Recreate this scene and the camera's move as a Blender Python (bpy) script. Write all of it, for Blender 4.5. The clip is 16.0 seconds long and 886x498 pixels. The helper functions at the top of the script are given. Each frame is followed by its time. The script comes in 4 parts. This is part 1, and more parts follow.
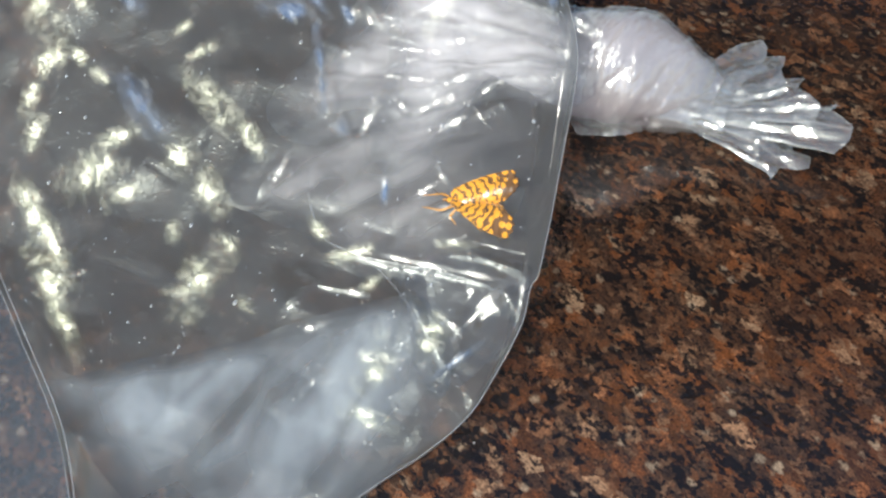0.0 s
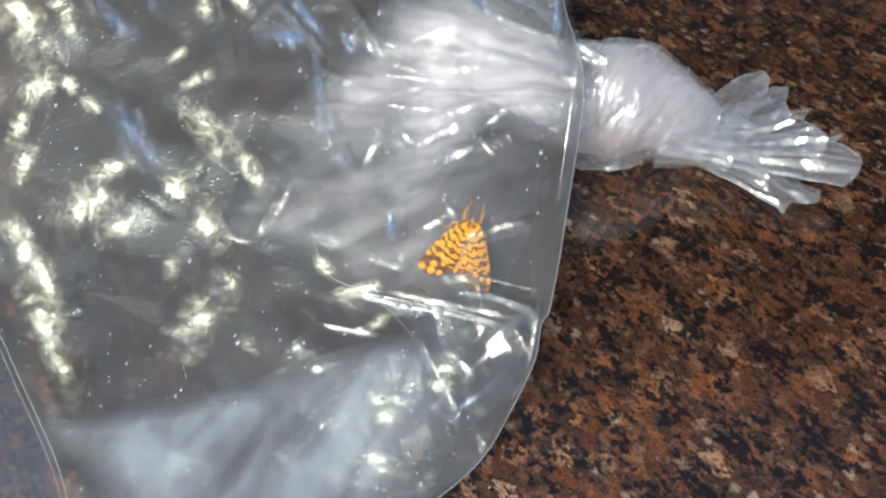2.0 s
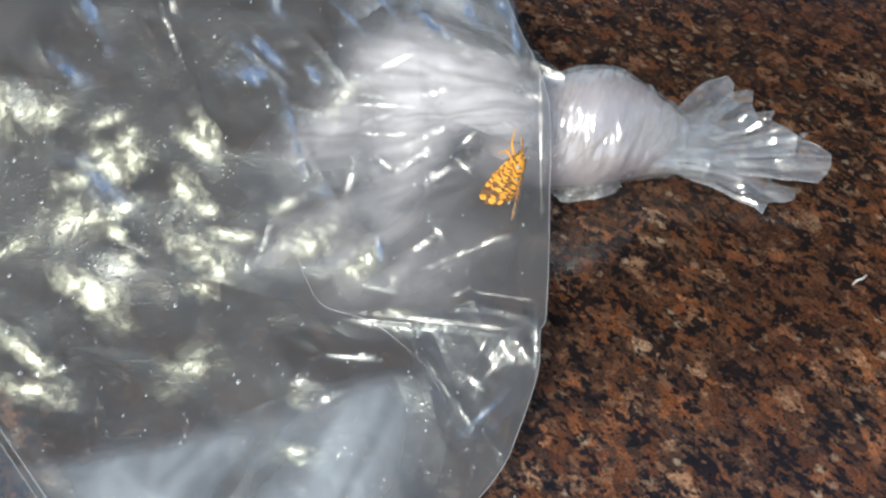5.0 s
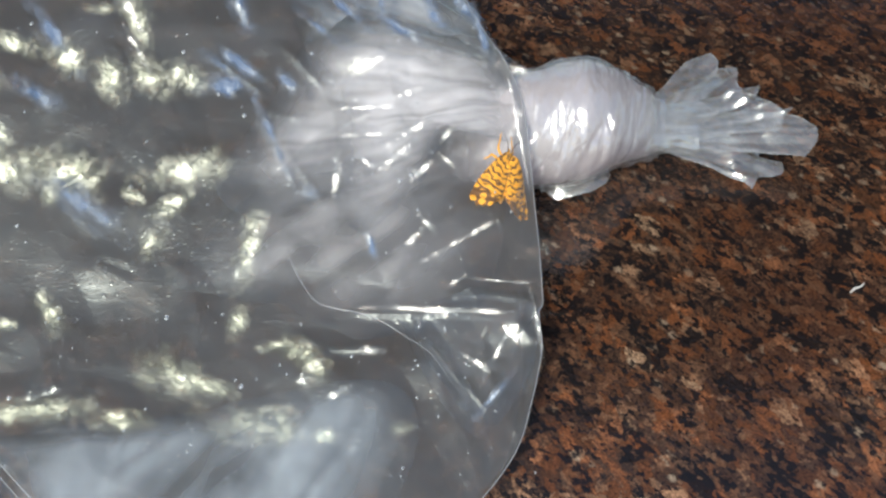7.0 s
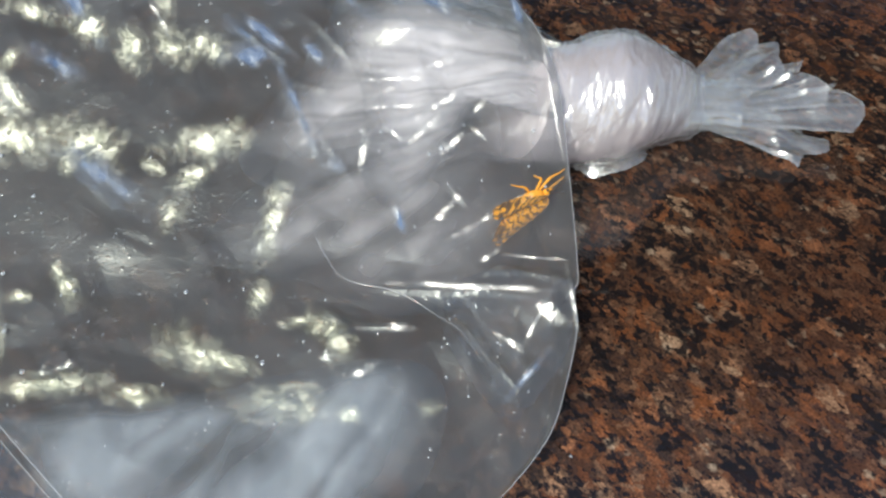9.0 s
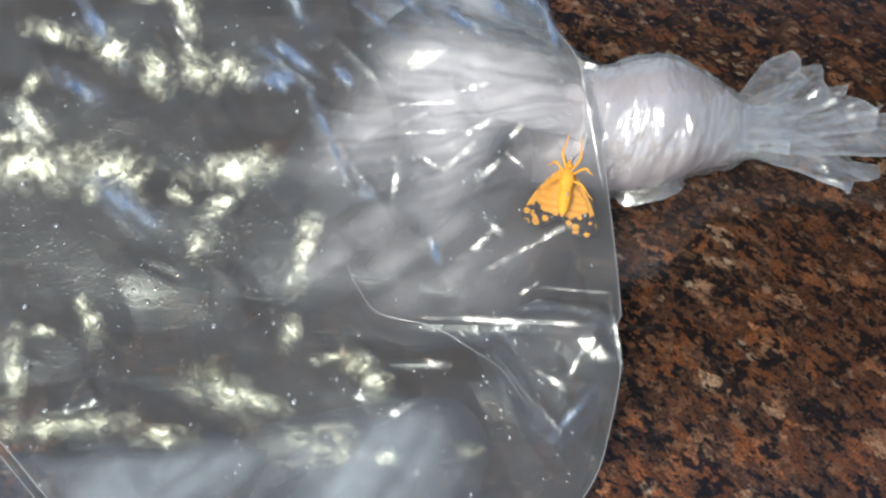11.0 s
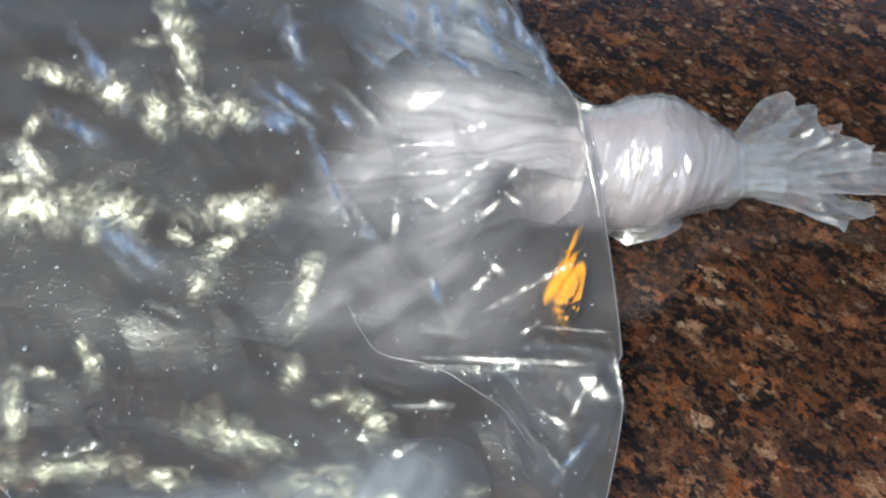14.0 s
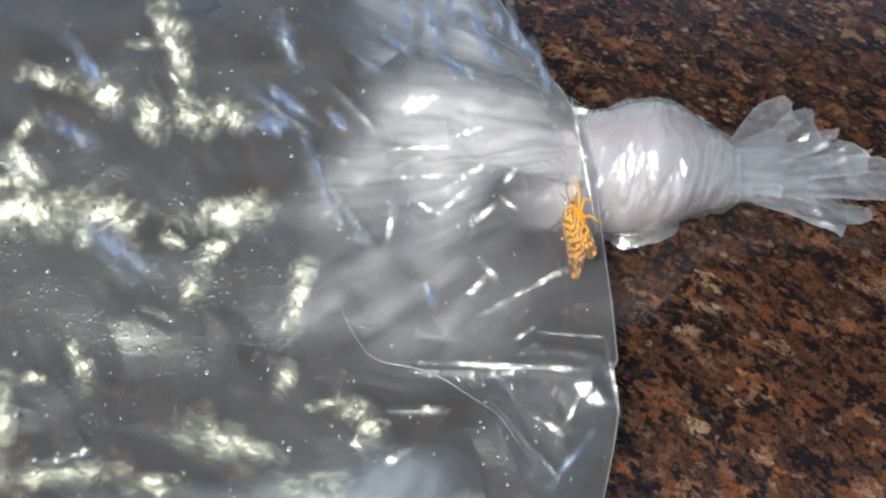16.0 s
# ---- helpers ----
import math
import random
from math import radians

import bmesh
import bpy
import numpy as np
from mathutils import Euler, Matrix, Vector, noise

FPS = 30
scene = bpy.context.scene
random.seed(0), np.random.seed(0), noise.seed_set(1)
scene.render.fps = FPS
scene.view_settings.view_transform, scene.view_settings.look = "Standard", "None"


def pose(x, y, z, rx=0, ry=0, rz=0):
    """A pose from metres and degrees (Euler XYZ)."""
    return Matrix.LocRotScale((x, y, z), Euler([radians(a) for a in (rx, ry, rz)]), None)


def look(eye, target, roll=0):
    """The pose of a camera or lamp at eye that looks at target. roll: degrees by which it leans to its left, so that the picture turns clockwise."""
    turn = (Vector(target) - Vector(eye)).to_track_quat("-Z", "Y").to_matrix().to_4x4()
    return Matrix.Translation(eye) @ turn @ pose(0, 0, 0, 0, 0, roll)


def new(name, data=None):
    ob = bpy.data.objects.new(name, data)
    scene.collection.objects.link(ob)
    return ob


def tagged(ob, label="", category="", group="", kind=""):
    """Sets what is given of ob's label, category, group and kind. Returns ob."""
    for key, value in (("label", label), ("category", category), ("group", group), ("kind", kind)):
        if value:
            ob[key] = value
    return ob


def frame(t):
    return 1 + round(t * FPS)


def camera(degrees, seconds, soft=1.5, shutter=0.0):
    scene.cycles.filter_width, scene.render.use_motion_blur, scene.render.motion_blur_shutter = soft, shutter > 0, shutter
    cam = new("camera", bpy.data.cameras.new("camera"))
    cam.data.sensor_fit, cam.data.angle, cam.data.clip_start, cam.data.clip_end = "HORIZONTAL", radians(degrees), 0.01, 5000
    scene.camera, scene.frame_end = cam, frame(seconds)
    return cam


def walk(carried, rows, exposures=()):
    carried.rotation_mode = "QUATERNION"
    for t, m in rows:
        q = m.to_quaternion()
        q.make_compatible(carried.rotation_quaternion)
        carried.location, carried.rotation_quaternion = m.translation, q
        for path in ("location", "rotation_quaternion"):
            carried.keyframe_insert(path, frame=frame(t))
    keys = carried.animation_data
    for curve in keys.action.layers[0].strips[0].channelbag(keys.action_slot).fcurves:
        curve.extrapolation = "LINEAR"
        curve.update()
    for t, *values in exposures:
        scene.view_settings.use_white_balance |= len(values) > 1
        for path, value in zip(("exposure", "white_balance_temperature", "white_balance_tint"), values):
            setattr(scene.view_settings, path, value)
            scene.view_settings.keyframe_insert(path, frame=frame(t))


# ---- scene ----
cam = camera(48.5, 16.0, soft=2.4, shutter=0.4)
PATH = [
    (0, (0.00376, -0.23080, 0.25071), (-0.00046, -0.03166, 0.02638), -1.60),
    (0.5, (0.00400, -0.22482, 0.25447), (0.00125, -0.02883, 0.02736), -1.13),
    (1, (0.00450, -0.22459, 0.25489), (0.00316, -0.02730, 0.02889), -0.59),
    (1.5, (0.00415, -0.22315, 0.25340), (0.00498, -0.02505, 0.02811), -0.00),
    (2, (0.00552, -0.22234, 0.25388), (0.00689, -0.02412, 0.02870), 0.10),
    (2.5, (0.00409, -0.22135, 0.25517), (0.00902, -0.02350, 0.02972), 1.17),
    (3, (0.00755, -0.22164, 0.25732), (0.01123, -0.02313, 0.03242), 0.63),
    (3.5, (0.00622, -0.22113, 0.25798), (0.01192, -0.02247, 0.03325), 1.09),
    (4, (0.00708, -0.22065, 0.25663), (0.01329, -0.02078, 0.03299), 1.13),
    (6.3, (0.01042, -0.21398, 0.25309), (0.02142, -0.01297, 0.03067), 1.98),
    (6.5, (0.01172, -0.21122, 0.24820), (0.02179, -0.01094, 0.02507), 1.66),
    (7, (0.00897, -0.21134, 0.25023), (0.02042, -0.01057, 0.02761), 2.02),
    (7.5, (0.00781, -0.20963, 0.24959), (0.01649, -0.00720, 0.02835), 1.42),
    (8, (0.00407, -0.21071, 0.24535), (0.01275, -0.00667, 0.02559), 1.31),
    (8.2, (0.00379, -0.21071, 0.24070), (0.01123, -0.00703, 0.02056), 0.95),
    (10.3, (0.00798, -0.20118, 0.23246), (0.01648, 0.00079, 0.01079), 2.10),
    (10.5, (0.00638, -0.20050, 0.23297), (0.01195, 0.00158, 0.01131), 1.39),
    (11, (0.00304, -0.19630, 0.23149), (0.00390, 0.00775, 0.01157), 0.64),
    (11.5, (0.00403, -0.19604, 0.23140), (0.00499, 0.00960, 0.01296), 0.80),
    (12, (0.00470, -0.19669, 0.23308), (0.00502, 0.01057, 0.01619), 0.67),
    (12.5, (0.00314, -0.19674, 0.23196), (0.00477, 0.01248, 0.01696), 1.09),
    (13, (0.00336, -0.19647, 0.23333), (0.00546, 0.01369, 0.01926), 1.15),
    (13.5, (0.00318, -0.19681, 0.23297), (0.00539, 0.01463, 0.02016), 1.18),
    (14, (0.00374, -0.19654, 0.23309), (0.00599, 0.01554, 0.02091), 1.14),
    (14.5, (0.00249, -0.19627, 0.23258), (0.00556, 0.01604, 0.02065), 1.39),
    (15, (0.00268, -0.19623, 0.23218), (0.00607, 0.01661, 0.02078), 1.43),
    (15.5, (0.00354, -0.19663, 0.23308), (0.00670, 0.01650, 0.02198), 1.36),
    (16, (0.00458, -0.19559, 0.23143), (0.00751, 0.01771, 0.02050), 1.35),
]
walk(cam, [(t, look(eye, target, roll)) for t, eye, target, roll in PATH])

# ---- light ----
SUN_ELEVATION, SUN_TURN, SUN_STRENGTH, SKY_STRENGTH = 46, 152, 4.6, 0.13
world = bpy.data.worlds.new("sky")
scene.world = world
world.use_nodes = True
wn, wl = world.node_tree.nodes, world.node_tree.links
sky = wn.new("ShaderNodeTexSky")
sky.sky_type, sky.sun_disc = "NISHITA", False
sky.sun_elevation, sky.sun_rotation = radians(SUN_ELEVATION), radians(-SUN_TURN)
wl.new(sky.outputs["Color"], wn["Background"].inputs["Color"])
wn["Background"].inputs["Strength"].default_value = SKY_STRENGTH
sun = new("sun", bpy.data.lights.new("sun", "SUN"))
sun.data.energy, sun.data.angle, sun.data.color = SUN_STRENGTH, radians(17), (0.99, 0.97, 0.87)
se, sa = radians(SUN_ELEVATION), radians(SUN_TURN)
sun.matrix_world = look((-math.sin(sa) * math.cos(se) * 3, math.cos(sa) * math.cos(se) * 3, math.sin(se) * 3), (0, 0, 0))


# ---- materials ----
class Nodes:
    """A short way to write node trees."""

    def __init__(self, name):
        self.mat = bpy.data.materials.new(name)
        self.mat.use_nodes = True
        self.tree = self.mat.node_tree
        self.tree.nodes.clear()

    def add(self, kind, inputs=None, **settings):
        node = self.tree.nodes.new("ShaderNode" + kind)
        for key, value in settings.items():
            setattr(node, key, value)
        for key, value in (inputs or {}).items():
            if isinstance(value, bpy.types.NodeSocket):
                self.tree.links.new(value, node.inputs[key])
            else:
                node.inputs[key].default_value = value
        return node

    def math(self, op, a, b=0.0, c=0.0, clamp=False):
        return self.add("Math", {0: a, 1: b, 2: c}, operation=op, use_clamp=clamp).outputs[0]

    def mix(self, fac, a, b, blend="MIX"):
        node = self.add("Mix", {0: fac, 6: a, 7: b}, data_type="RGBA", blend_type=blend)
        return node.outputs[2]

    def ramp(self, fac, stops, constant=False):
        node = self.add("ValToRGB", {0: fac})
        node.color_ramp.interpolation = "CONSTANT" if constant else "LINEAR"
        els = node.color_ramp.elements
        while len(els) < len(stops):
            els.new(0.5)
        for el, (at, col) in zip(els, stops):
            el.position, el.color = at, (*col, 1) if len(col) == 3 else col
        return node.outputs[0]

    def out(self, shader):
        self.add("OutputMaterial", {"Surface": shader})
        return self.mat


def granite_material():
    """Salmon feldspar in a dark groundmass, with black mica and pale quartz, all drawn out one way."""
    n = Nodes("polished_brown_granite")
    co = n.add("TexCoord").outputs["Object"]
    turned = n.add("Mapping", {"Vector": co, "Rotation": (0, 0, radians(56))}).outputs[0]
    turned = n.add("Mapping", {"Vector": turned, "Scale": (0.82, 1.08, 1.0)}).outputs[0]

    def noise(scale, detail=4.0, rough=0.6, at=None):
        return n.add("TexNoise", {"Vector": at or turned, "Scale": scale, "Detail": detail, "Roughness": rough}).outputs[0]

    def band(value, low, high):
        return n.add("MapRange", {0: value, 1: low, 2: high}, interpolation_type="SMOOTHSTEP").outputs[0]

    def shifted(scale, amount):
        push = n.add("TexNoise", {"Vector": turned, "Scale": scale, "Detail": 3.0, "Roughness": 0.65}).outputs["Color"]
        push = n.add("VectorMath", {0: push, 1: (0.5, 0.5, 0.5)}, operation="SUBTRACT").outputs[0]
        push = n.add("VectorMath", {0: push, 3: amount}, operation="SCALE").outputs[0]
        return n.add("VectorMath", {0: turned, 1: push}, operation="ADD").outputs[0]

    ragged = shifted(330.0, 0.0050)
    # groundmass of fine dark grains
    col = n.ramp(noise(520.0, 5.0, 0.72), [(0.30, (0.008, 0.008, 0.009)), (0.46, (0.022, 0.016, 0.013)), (0.56, (0.046, 0.027, 0.018)), (0.72, (0.088, 0.055, 0.038))])
    # feldspar, each crystal with its own tone and cleavage
    cell = n.add("TexVoronoi", {"Vector": ragged, "Scale": 150.0, "Randomness": 1.0})
    own = n.add("SeparateColor", {0: cell.outputs["Color"]})
    spar = n.ramp(own.outputs[0], [(0.0, (0.036, 0.020, 0.013)), (0.3, (0.066, 0.029, 0.014)), (0.6, (0.138, 0.050, 0.019)), (0.80, (0.24, 0.098, 0.044)), (1.0, (0.30, 0.20, 0.125))])
    spar = n.mix(0.8, spar, n.mix(band(noise(900.0, 4.0, 0.7), 0.30, 0.70), (0.35, 0.35, 0.38, 1), (1.55, 1.5, 1.45, 1)), "MULTIPLY")
    where = n.math("MULTIPLY_ADD", n.math("SUBTRACT", own.outputs[1], 0.5), 0.20, noise(120.0, 5.0, 0.66))
    where = n.math("MULTIPLY_ADD", n.math("SUBTRACT", noise(640.0, 4.0, 0.7), 0.5), 0.22, where)
    col = n.mix(band(where, 0.44, 0.60), col, spar)
    # smaller rusty grains between
    chip = n.add("TexVoronoi", {"Vector": ragged, "Scale": 430.0, "Randomness": 1.0})
    tone = n.add("SeparateColor", {0: chip.outputs["Color"]})
    rust = n.mix(tone.outputs[1], (0.10, 0.036, 0.014, 1), (0.17, 0.10, 0.060, 1))
    col = n.mix(n.math("MULTIPLY", band(n.math("MULTIPLY_ADD", n.math("SUBTRACT", noise(700.0), 0.5), 0.7, tone.outputs[0]), 0.62, 0.88), 0.8), col, rust)
    # pale quartz
    lump = n.add("TexVoronoi", {"Vector": shifted(500.0, 0.0022), "Scale": 235.0, "Randomness": 1.0})
    pick = n.add("SeparateColor", {0: lump.outputs["Color"]})
    round_ = n.math("SUBTRACT", 1.0, band(n.math("MULTIPLY_ADD", n.math("SUBTRACT", noise(800.0, 3.0), 0.5), 0.6, lump.outputs["Distance"]), 0.14, 0.46))
    pale = n.mix(pick.outputs[1], (0.17, 0.135, 0.100, 1), (0.34, 0.25, 0.17, 1))
    pale = n.mix(0.7, pale, n.mix(noise(1100.0), (0.5, 0.5, 0.5, 1), (1.5, 1.5, 1.5, 1)), "MULTIPLY")
    col = n.mix(n.math("MULTIPLY", round_, band(pick.outputs[0], 0.80, 0.85)), col, pale)
    # a redder, closer bed over some decimetres
    bed = noise(11.0, 2.0, 0.5, co)
    col = n.mix(n.ramp(bed, [(0.45, (0, 0, 0)), (0.68, (0.4, 0.4, 0.4))]), col, (0.060, 0.022, 0.012, 1))
    # shade over the slab's far part, put into the stone's colour with a ragged border
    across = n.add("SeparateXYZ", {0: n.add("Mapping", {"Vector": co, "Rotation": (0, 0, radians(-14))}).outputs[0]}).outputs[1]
    shade_depth = n.math("MULTIPLY_ADD", noise(12.0, 4.0, 0.5, co), 0.18, across)
    col = n.mix(n.ramp(shade_depth, [(0.02, (0, 0, 0)), (0.11, (0.55, 0.55, 0.55)), (0.20, (0.50, 0.50, 0.50)), (0.34, (0.30, 0.30, 0.30)), (0.62, (0, 0, 0))]), col, (0.017, 0.010, 0.008, 1))
    # black mica, in flecks that gather in clots
    mica = n.math("MULTIPLY_ADD", noise(90.0, 3.0, 0.6), 0.55, n.math("MULTIPLY", noise(360.0, 6.0, 0.72), 0.55))
    col = n.mix(n.math("MULTIPLY", band(mica, 0.555, 0.61), 0.93), col, (0.006, 0.006, 0.007, 1))
    col = n.mix(0.9, col, n.mix(band(noise(1500.0, 4.0, 0.75), 0.25, 0.75), (0.30, 0.30, 0.32, 1), (2.1, 2.05, 2.0, 1)), "MULTIPLY")
    rough = n.math("MULTIPLY_ADD", noise(60.0, 5.0, 0.6, co), 0.08, 0.03)
    bump = n.add("Bump", {"Strength": 0.16, "Distance": 0.0004, "Height": chip.outputs["Distance"]}).outputs[0]
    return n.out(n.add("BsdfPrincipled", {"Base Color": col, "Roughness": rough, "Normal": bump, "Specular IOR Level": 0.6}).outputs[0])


def film_material(name, haze, tint=(0.80, 0.80, 0.84), rough=0.11, gloss=0.10, wrinkle=0.12, clear=0.93, frost=0.0, bunched=False, twist=False, far_blur=0.0, glow=0.5, spread=0.24, beads=0.0, feather=False, crinkle=0.0, pitch=190.0, sheen=(0.90, 1.0, 0.98)):
    """Polythene: clear film with a milky haze and a glossy skin."""
    n = Nodes(name)
    co = n.add("TexCoord").outputs["Object"]
    smear = n.add("TexNoise", {"Vector": co, "Scale": 38.0, "Detail": 4.0, "Roughness": 0.6}).outputs[0]
    fine = n.add("TexNoise", {"Vector": co, "Scale": 260.0, "Detail": 4.0, "Distortion": 1.0}).outputs[0]
    if twist:  # fine wrinkles run slanting round the roll
        slant = n.add("Mapping", {"Vector": co, "Rotation": (0.6, 0.0, radians(-28))}).outputs[0]
        slant = n.add("Mapping", {"Vector": slant, "Scale": (1.0, 0.45, 0.55)}).outputs[0]
        fine = n.add("TexNoise", {"Vector": slant, "Scale": 800.0, "Detail": 4.0, "Roughness": 0.6, "Distortion": 0.8}).outputs[0]
    if beads:  # dew on the film, in drops of about a millimetre
        cell = n.add("TexVoronoi", {"Vector": co, "Scale": 520.0, "Randomness": 1.0})
        wet = n.math("GREATER_THAN", n.add("SeparateColor", {0: cell.outputs["Color"]}).outputs[0], 0.55)
        dome = n.math("MULTIPLY", wet, n.math("SUBTRACT", 1.0, n.math("MULTIPLY", cell.outputs["Distance"], 2.6), clamp=True))
        fine = n.math("MULTIPLY_ADD", n.math("POWER", dome, 0.6), beads, fine)
    if crinkle:  # sharp creases, as in film that has been squeezed
        bent = n.add("Mapping", {"Vector": co, "Rotation": (0.3, 0.2, radians(25)), "Scale": (0.6, 1.0, 1.0)}).outputs[0]
        creased = n.add("TexNoise", {"Vector": bent, "Scale": pitch, "Detail": 2.5, "Roughness": 0.55, "Offset": 0.9, "Gain": 1.6, "Distortion": 0.4}, noise_type="RIDGED_MULTIFRACTAL").outputs[0]
        fine = n.math("MULTIPLY_ADD", creased, crinkle, fine)
    amount = n.math("MULTIPLY", n.math("MULTIPLY_ADD", smear, 1.0, 0.5), haze, clamp=True)
    if bunched:  # layers lie closer towards the middle of a fold
        amount = n.math("MULTIPLY", amount, n.add("Attribute", attribute_name="bunching_and_glint").outputs["Fac"])
    bump = n.add("Bump", {"Strength": wrinkle, "Distance": 0.0007 if twist else 0.0006, "Height": fine}).outputs[0]
    milk = n.add("MixShader", {0: 0.36, 1: n.add("BsdfDiffuse", {"Color": (*tint, 1)}).outputs[0], 2: n.add("BsdfTranslucent", {"Color": (*tint, 1)}).outputs[0]}).outputs[0]
    see = n.add("BsdfTransparent", {"Color": (clear, clear, clear, 1)}).outputs[0]
    if frost:
        blur = n.add("BsdfRefraction", {"Color": (clear, clear, clear, 1), "Roughness": 0.45, "IOR": 1.03}).outputs[0]
        see = n.add("MixShader", {0: frost, 1: see, 2: blur}).outputs[0]
    body = n.add("MixShader", {0: amount, 1: see, 2: milk}).outputs[0]
    edge = n.add("LayerWeight", {"Blend": 0.5, "Normal": bump}).outputs["Facing"]
    share = n.math("MULTIPLY_ADD", n.math("POWER", edge, 4.0), 0.5, gloss, clamp=True)
    if feather:  # gloss fades by the mask, hiding the edges of glint patches and knot
        share = n.math("MULTIPLY", share, n.add("Attribute", attribute_name="bunching_and_glint").outputs["Fac"])
    dull = n.math("MULTIPLY_ADD", smear, rough, rough * 0.5)
    if far_blur:  # gloss is rougher towards the far end, in place of lens blur
        far = n.math("MULTIPLY", n.math("SUBTRACT", -0.02, n.add("SeparateXYZ", {0: co}).outputs[0]), 14.0, clamp=True)
        dull = n.math("MULTIPLY_ADD", far, far_blur, dull)
    sharp = n.add("BsdfGlossy", {"Color": (1, 1, 1, 1), "Roughness": dull, "Normal": bump}).outputs[0]
    soft = n.add("BsdfGlossy", {"Color": (*sheen, 1), "Roughness": n.math("ADD", dull, spread), "Normal": bump}).outputs[0]
    skin = n.add("MixShader", {0: glow, 1: sharp, 2: soft}).outputs[0]
    return n.out(n.add("MixShader", {0: share, 1: body, 2: skin}).outputs[0])


def plain_material(name, color, rough=0.6, variation=0.25, scale=900.0):
    n = Nodes(name)
    co = n.add("TexCoord").outputs["Object"]
    noisy = n.add("TexNoise", {"Vector": co, "Scale": scale, "Detail": 4.0}).outputs[0]
    dark, light = [tuple(c * k for c in color) + (1,) for k in (1 - variation, 1 + variation)]
    bump = n.add("Bump", {"Strength": 0.3, "Distance": 0.0002, "Height": noisy}).outputs[0]
    return n.out(n.add("BsdfPrincipled", {"Base Color": n.mix(noisy, dark, light), "Roughness": rough, "Normal": bump}).outputs[0])


ORANGE, BROWN, DARK = (0.78, 0.30, 0.028, 1), (0.15, 0.072, 0.026, 1), (0.030, 0.022, 0.02, 1)


def wing_top_material():
    """Orange scales with wavy brown lines across the wing; the wing's hinge is the origin."""
    n = Nodes("wing_scales_upper")
    co = n.add("TexCoord").outputs["Object"]
    flat = n.add("VectorMath", {0: co, 1: (1.0, 1.0, 0.0)}, operation="MULTIPLY").outputs[0]
    far = n.add("VectorMath", {0: flat}, operation="LENGTH").outputs["Value"]
    wob = n.add("TexNoise", {"Vector": flat, "Scale": 420.0, "Detail": 1.0}).outputs[0]
    phase = n.math("MULTIPLY_ADD", n.math("SUBTRACT", wob, 0.5), 12.0, n.math("MULTIPLY", far, 2750.0))
    lines = n.math("GREATER_THAN", n.math("SINE", phase), 0.32)
    cells = n.add("TexVoronoi", {"Vector": flat, "Scale": 400.0, "Randomness": 0.6}).outputs["Distance"]
    net = n.math("GREATER_THAN", cells, 0.42)
    outer = n.math("GREATER_THAN", n.math("MULTIPLY_ADD", wob, 0.002, far), 0.0155)
    dark = n.math("ADD", n.math("MULTIPLY", lines, n.math("SUBTRACT", 1.0, outer)), n.math("MULTIPLY", net, outer), clamp=True)
    tone = n.mix(n.add("TexNoise", {"Vector": co, "Scale": 1500.0}).outputs[0], (0.74, 0.29, 0.02, 1), (0.93, 0.45, 0.05, 1))
    col = n.mix(dark, tone, BROWN)
    return n.out(n.add("BsdfPrincipled", {"Base Color": col, "Roughness": 0.7, "Sheen Weight": 0.15}).outputs[0])


def wing_under_material(limit):
    """Plain orange, with a black border that holds orange spots."""
    n = Nodes("wing_scales_under")
    co = n.add("TexCoord").outputs["Object"]
    flat = n.add("VectorMath", {0: co, 1: (1.0, 1.0, 0.0)}, operation="MULTIPLY").outputs[0]
    far = n.add("VectorMath", {0: flat}, operation="LENGTH").outputs["Value"]
    wob = n.add("TexNoise", {"Vector": flat, "Scale": 400.0}).outputs[0]
    border = n.math("GREATER_THAN", n.math("MULTIPLY_ADD", wob, 0.003, far), limit + 0.0015)
    spots = n.math("LESS_THAN", n.add("TexVoronoi", {"Vector": flat, "Scale": 330.0, "Randomness": 0.5}).outputs["Distance"], 0.40)
    tone = n.mix(n.add("TexNoise", {"Vector": co, "Scale": 900.0}).outputs[0], (0.78, 0.33, 0.025, 1), (0.92, 0.47, 0.055, 1))
    col = n.mix(n.math("MULTIPLY", border, n.math("SUBTRACT", 1.0, spots)), tone, DARK)
    return n.out(n.add("BsdfPrincipled", {"Base Color": col, "Roughness": 0.7, "Sheen Weight": 0.15}).outputs[0])


GRANITE = granite_material()
FILM_FRONT = film_material("clear_film", 0.05, tint=(0.80, 0.78, 0.75), rough=0.12, gloss=0.085, wrinkle=0.30, far_blur=0.06, glow=0.82, beads=0.9)
FILM_BACK = film_material("fogged_film", 0.065, tint=(0.80, 0.74, 0.68), rough=0.25, gloss=0.04, frost=0.8)
FILM_MILKY = film_material("milky_film", 0.95, tint=(0.97, 0.94, 0.96), rough=0.14, gloss=0.085, wrinkle=0.4, bunched=True, crinkle=0.8, pitch=110.0, glow=0.5)
FILM_FLAP = film_material("doubled_film", 0.58, tint=(0.78, 0.88, 0.98), rough=0.2, gloss=0.08, bunched=True)
# films of the added glint strips: strong gloss for sky blue, weak for sun
FILM_SKY_GLINT = film_material("sky_glint_film", 0.10, tint=(0.85, 0.88, 0.92), rough=0.10, gloss=0.95, wrinkle=0.35, clear=1.0, bunched=True, glow=0.3, feather=True)
FILM_GLINT = film_material("sun_glint_film", 0.10, tint=(0.88, 0.87, 0.84), rough=0.11, gloss=0.072, wrinkle=0.25, clear=1.0, bunched=True, glow=0.45, feather=True)
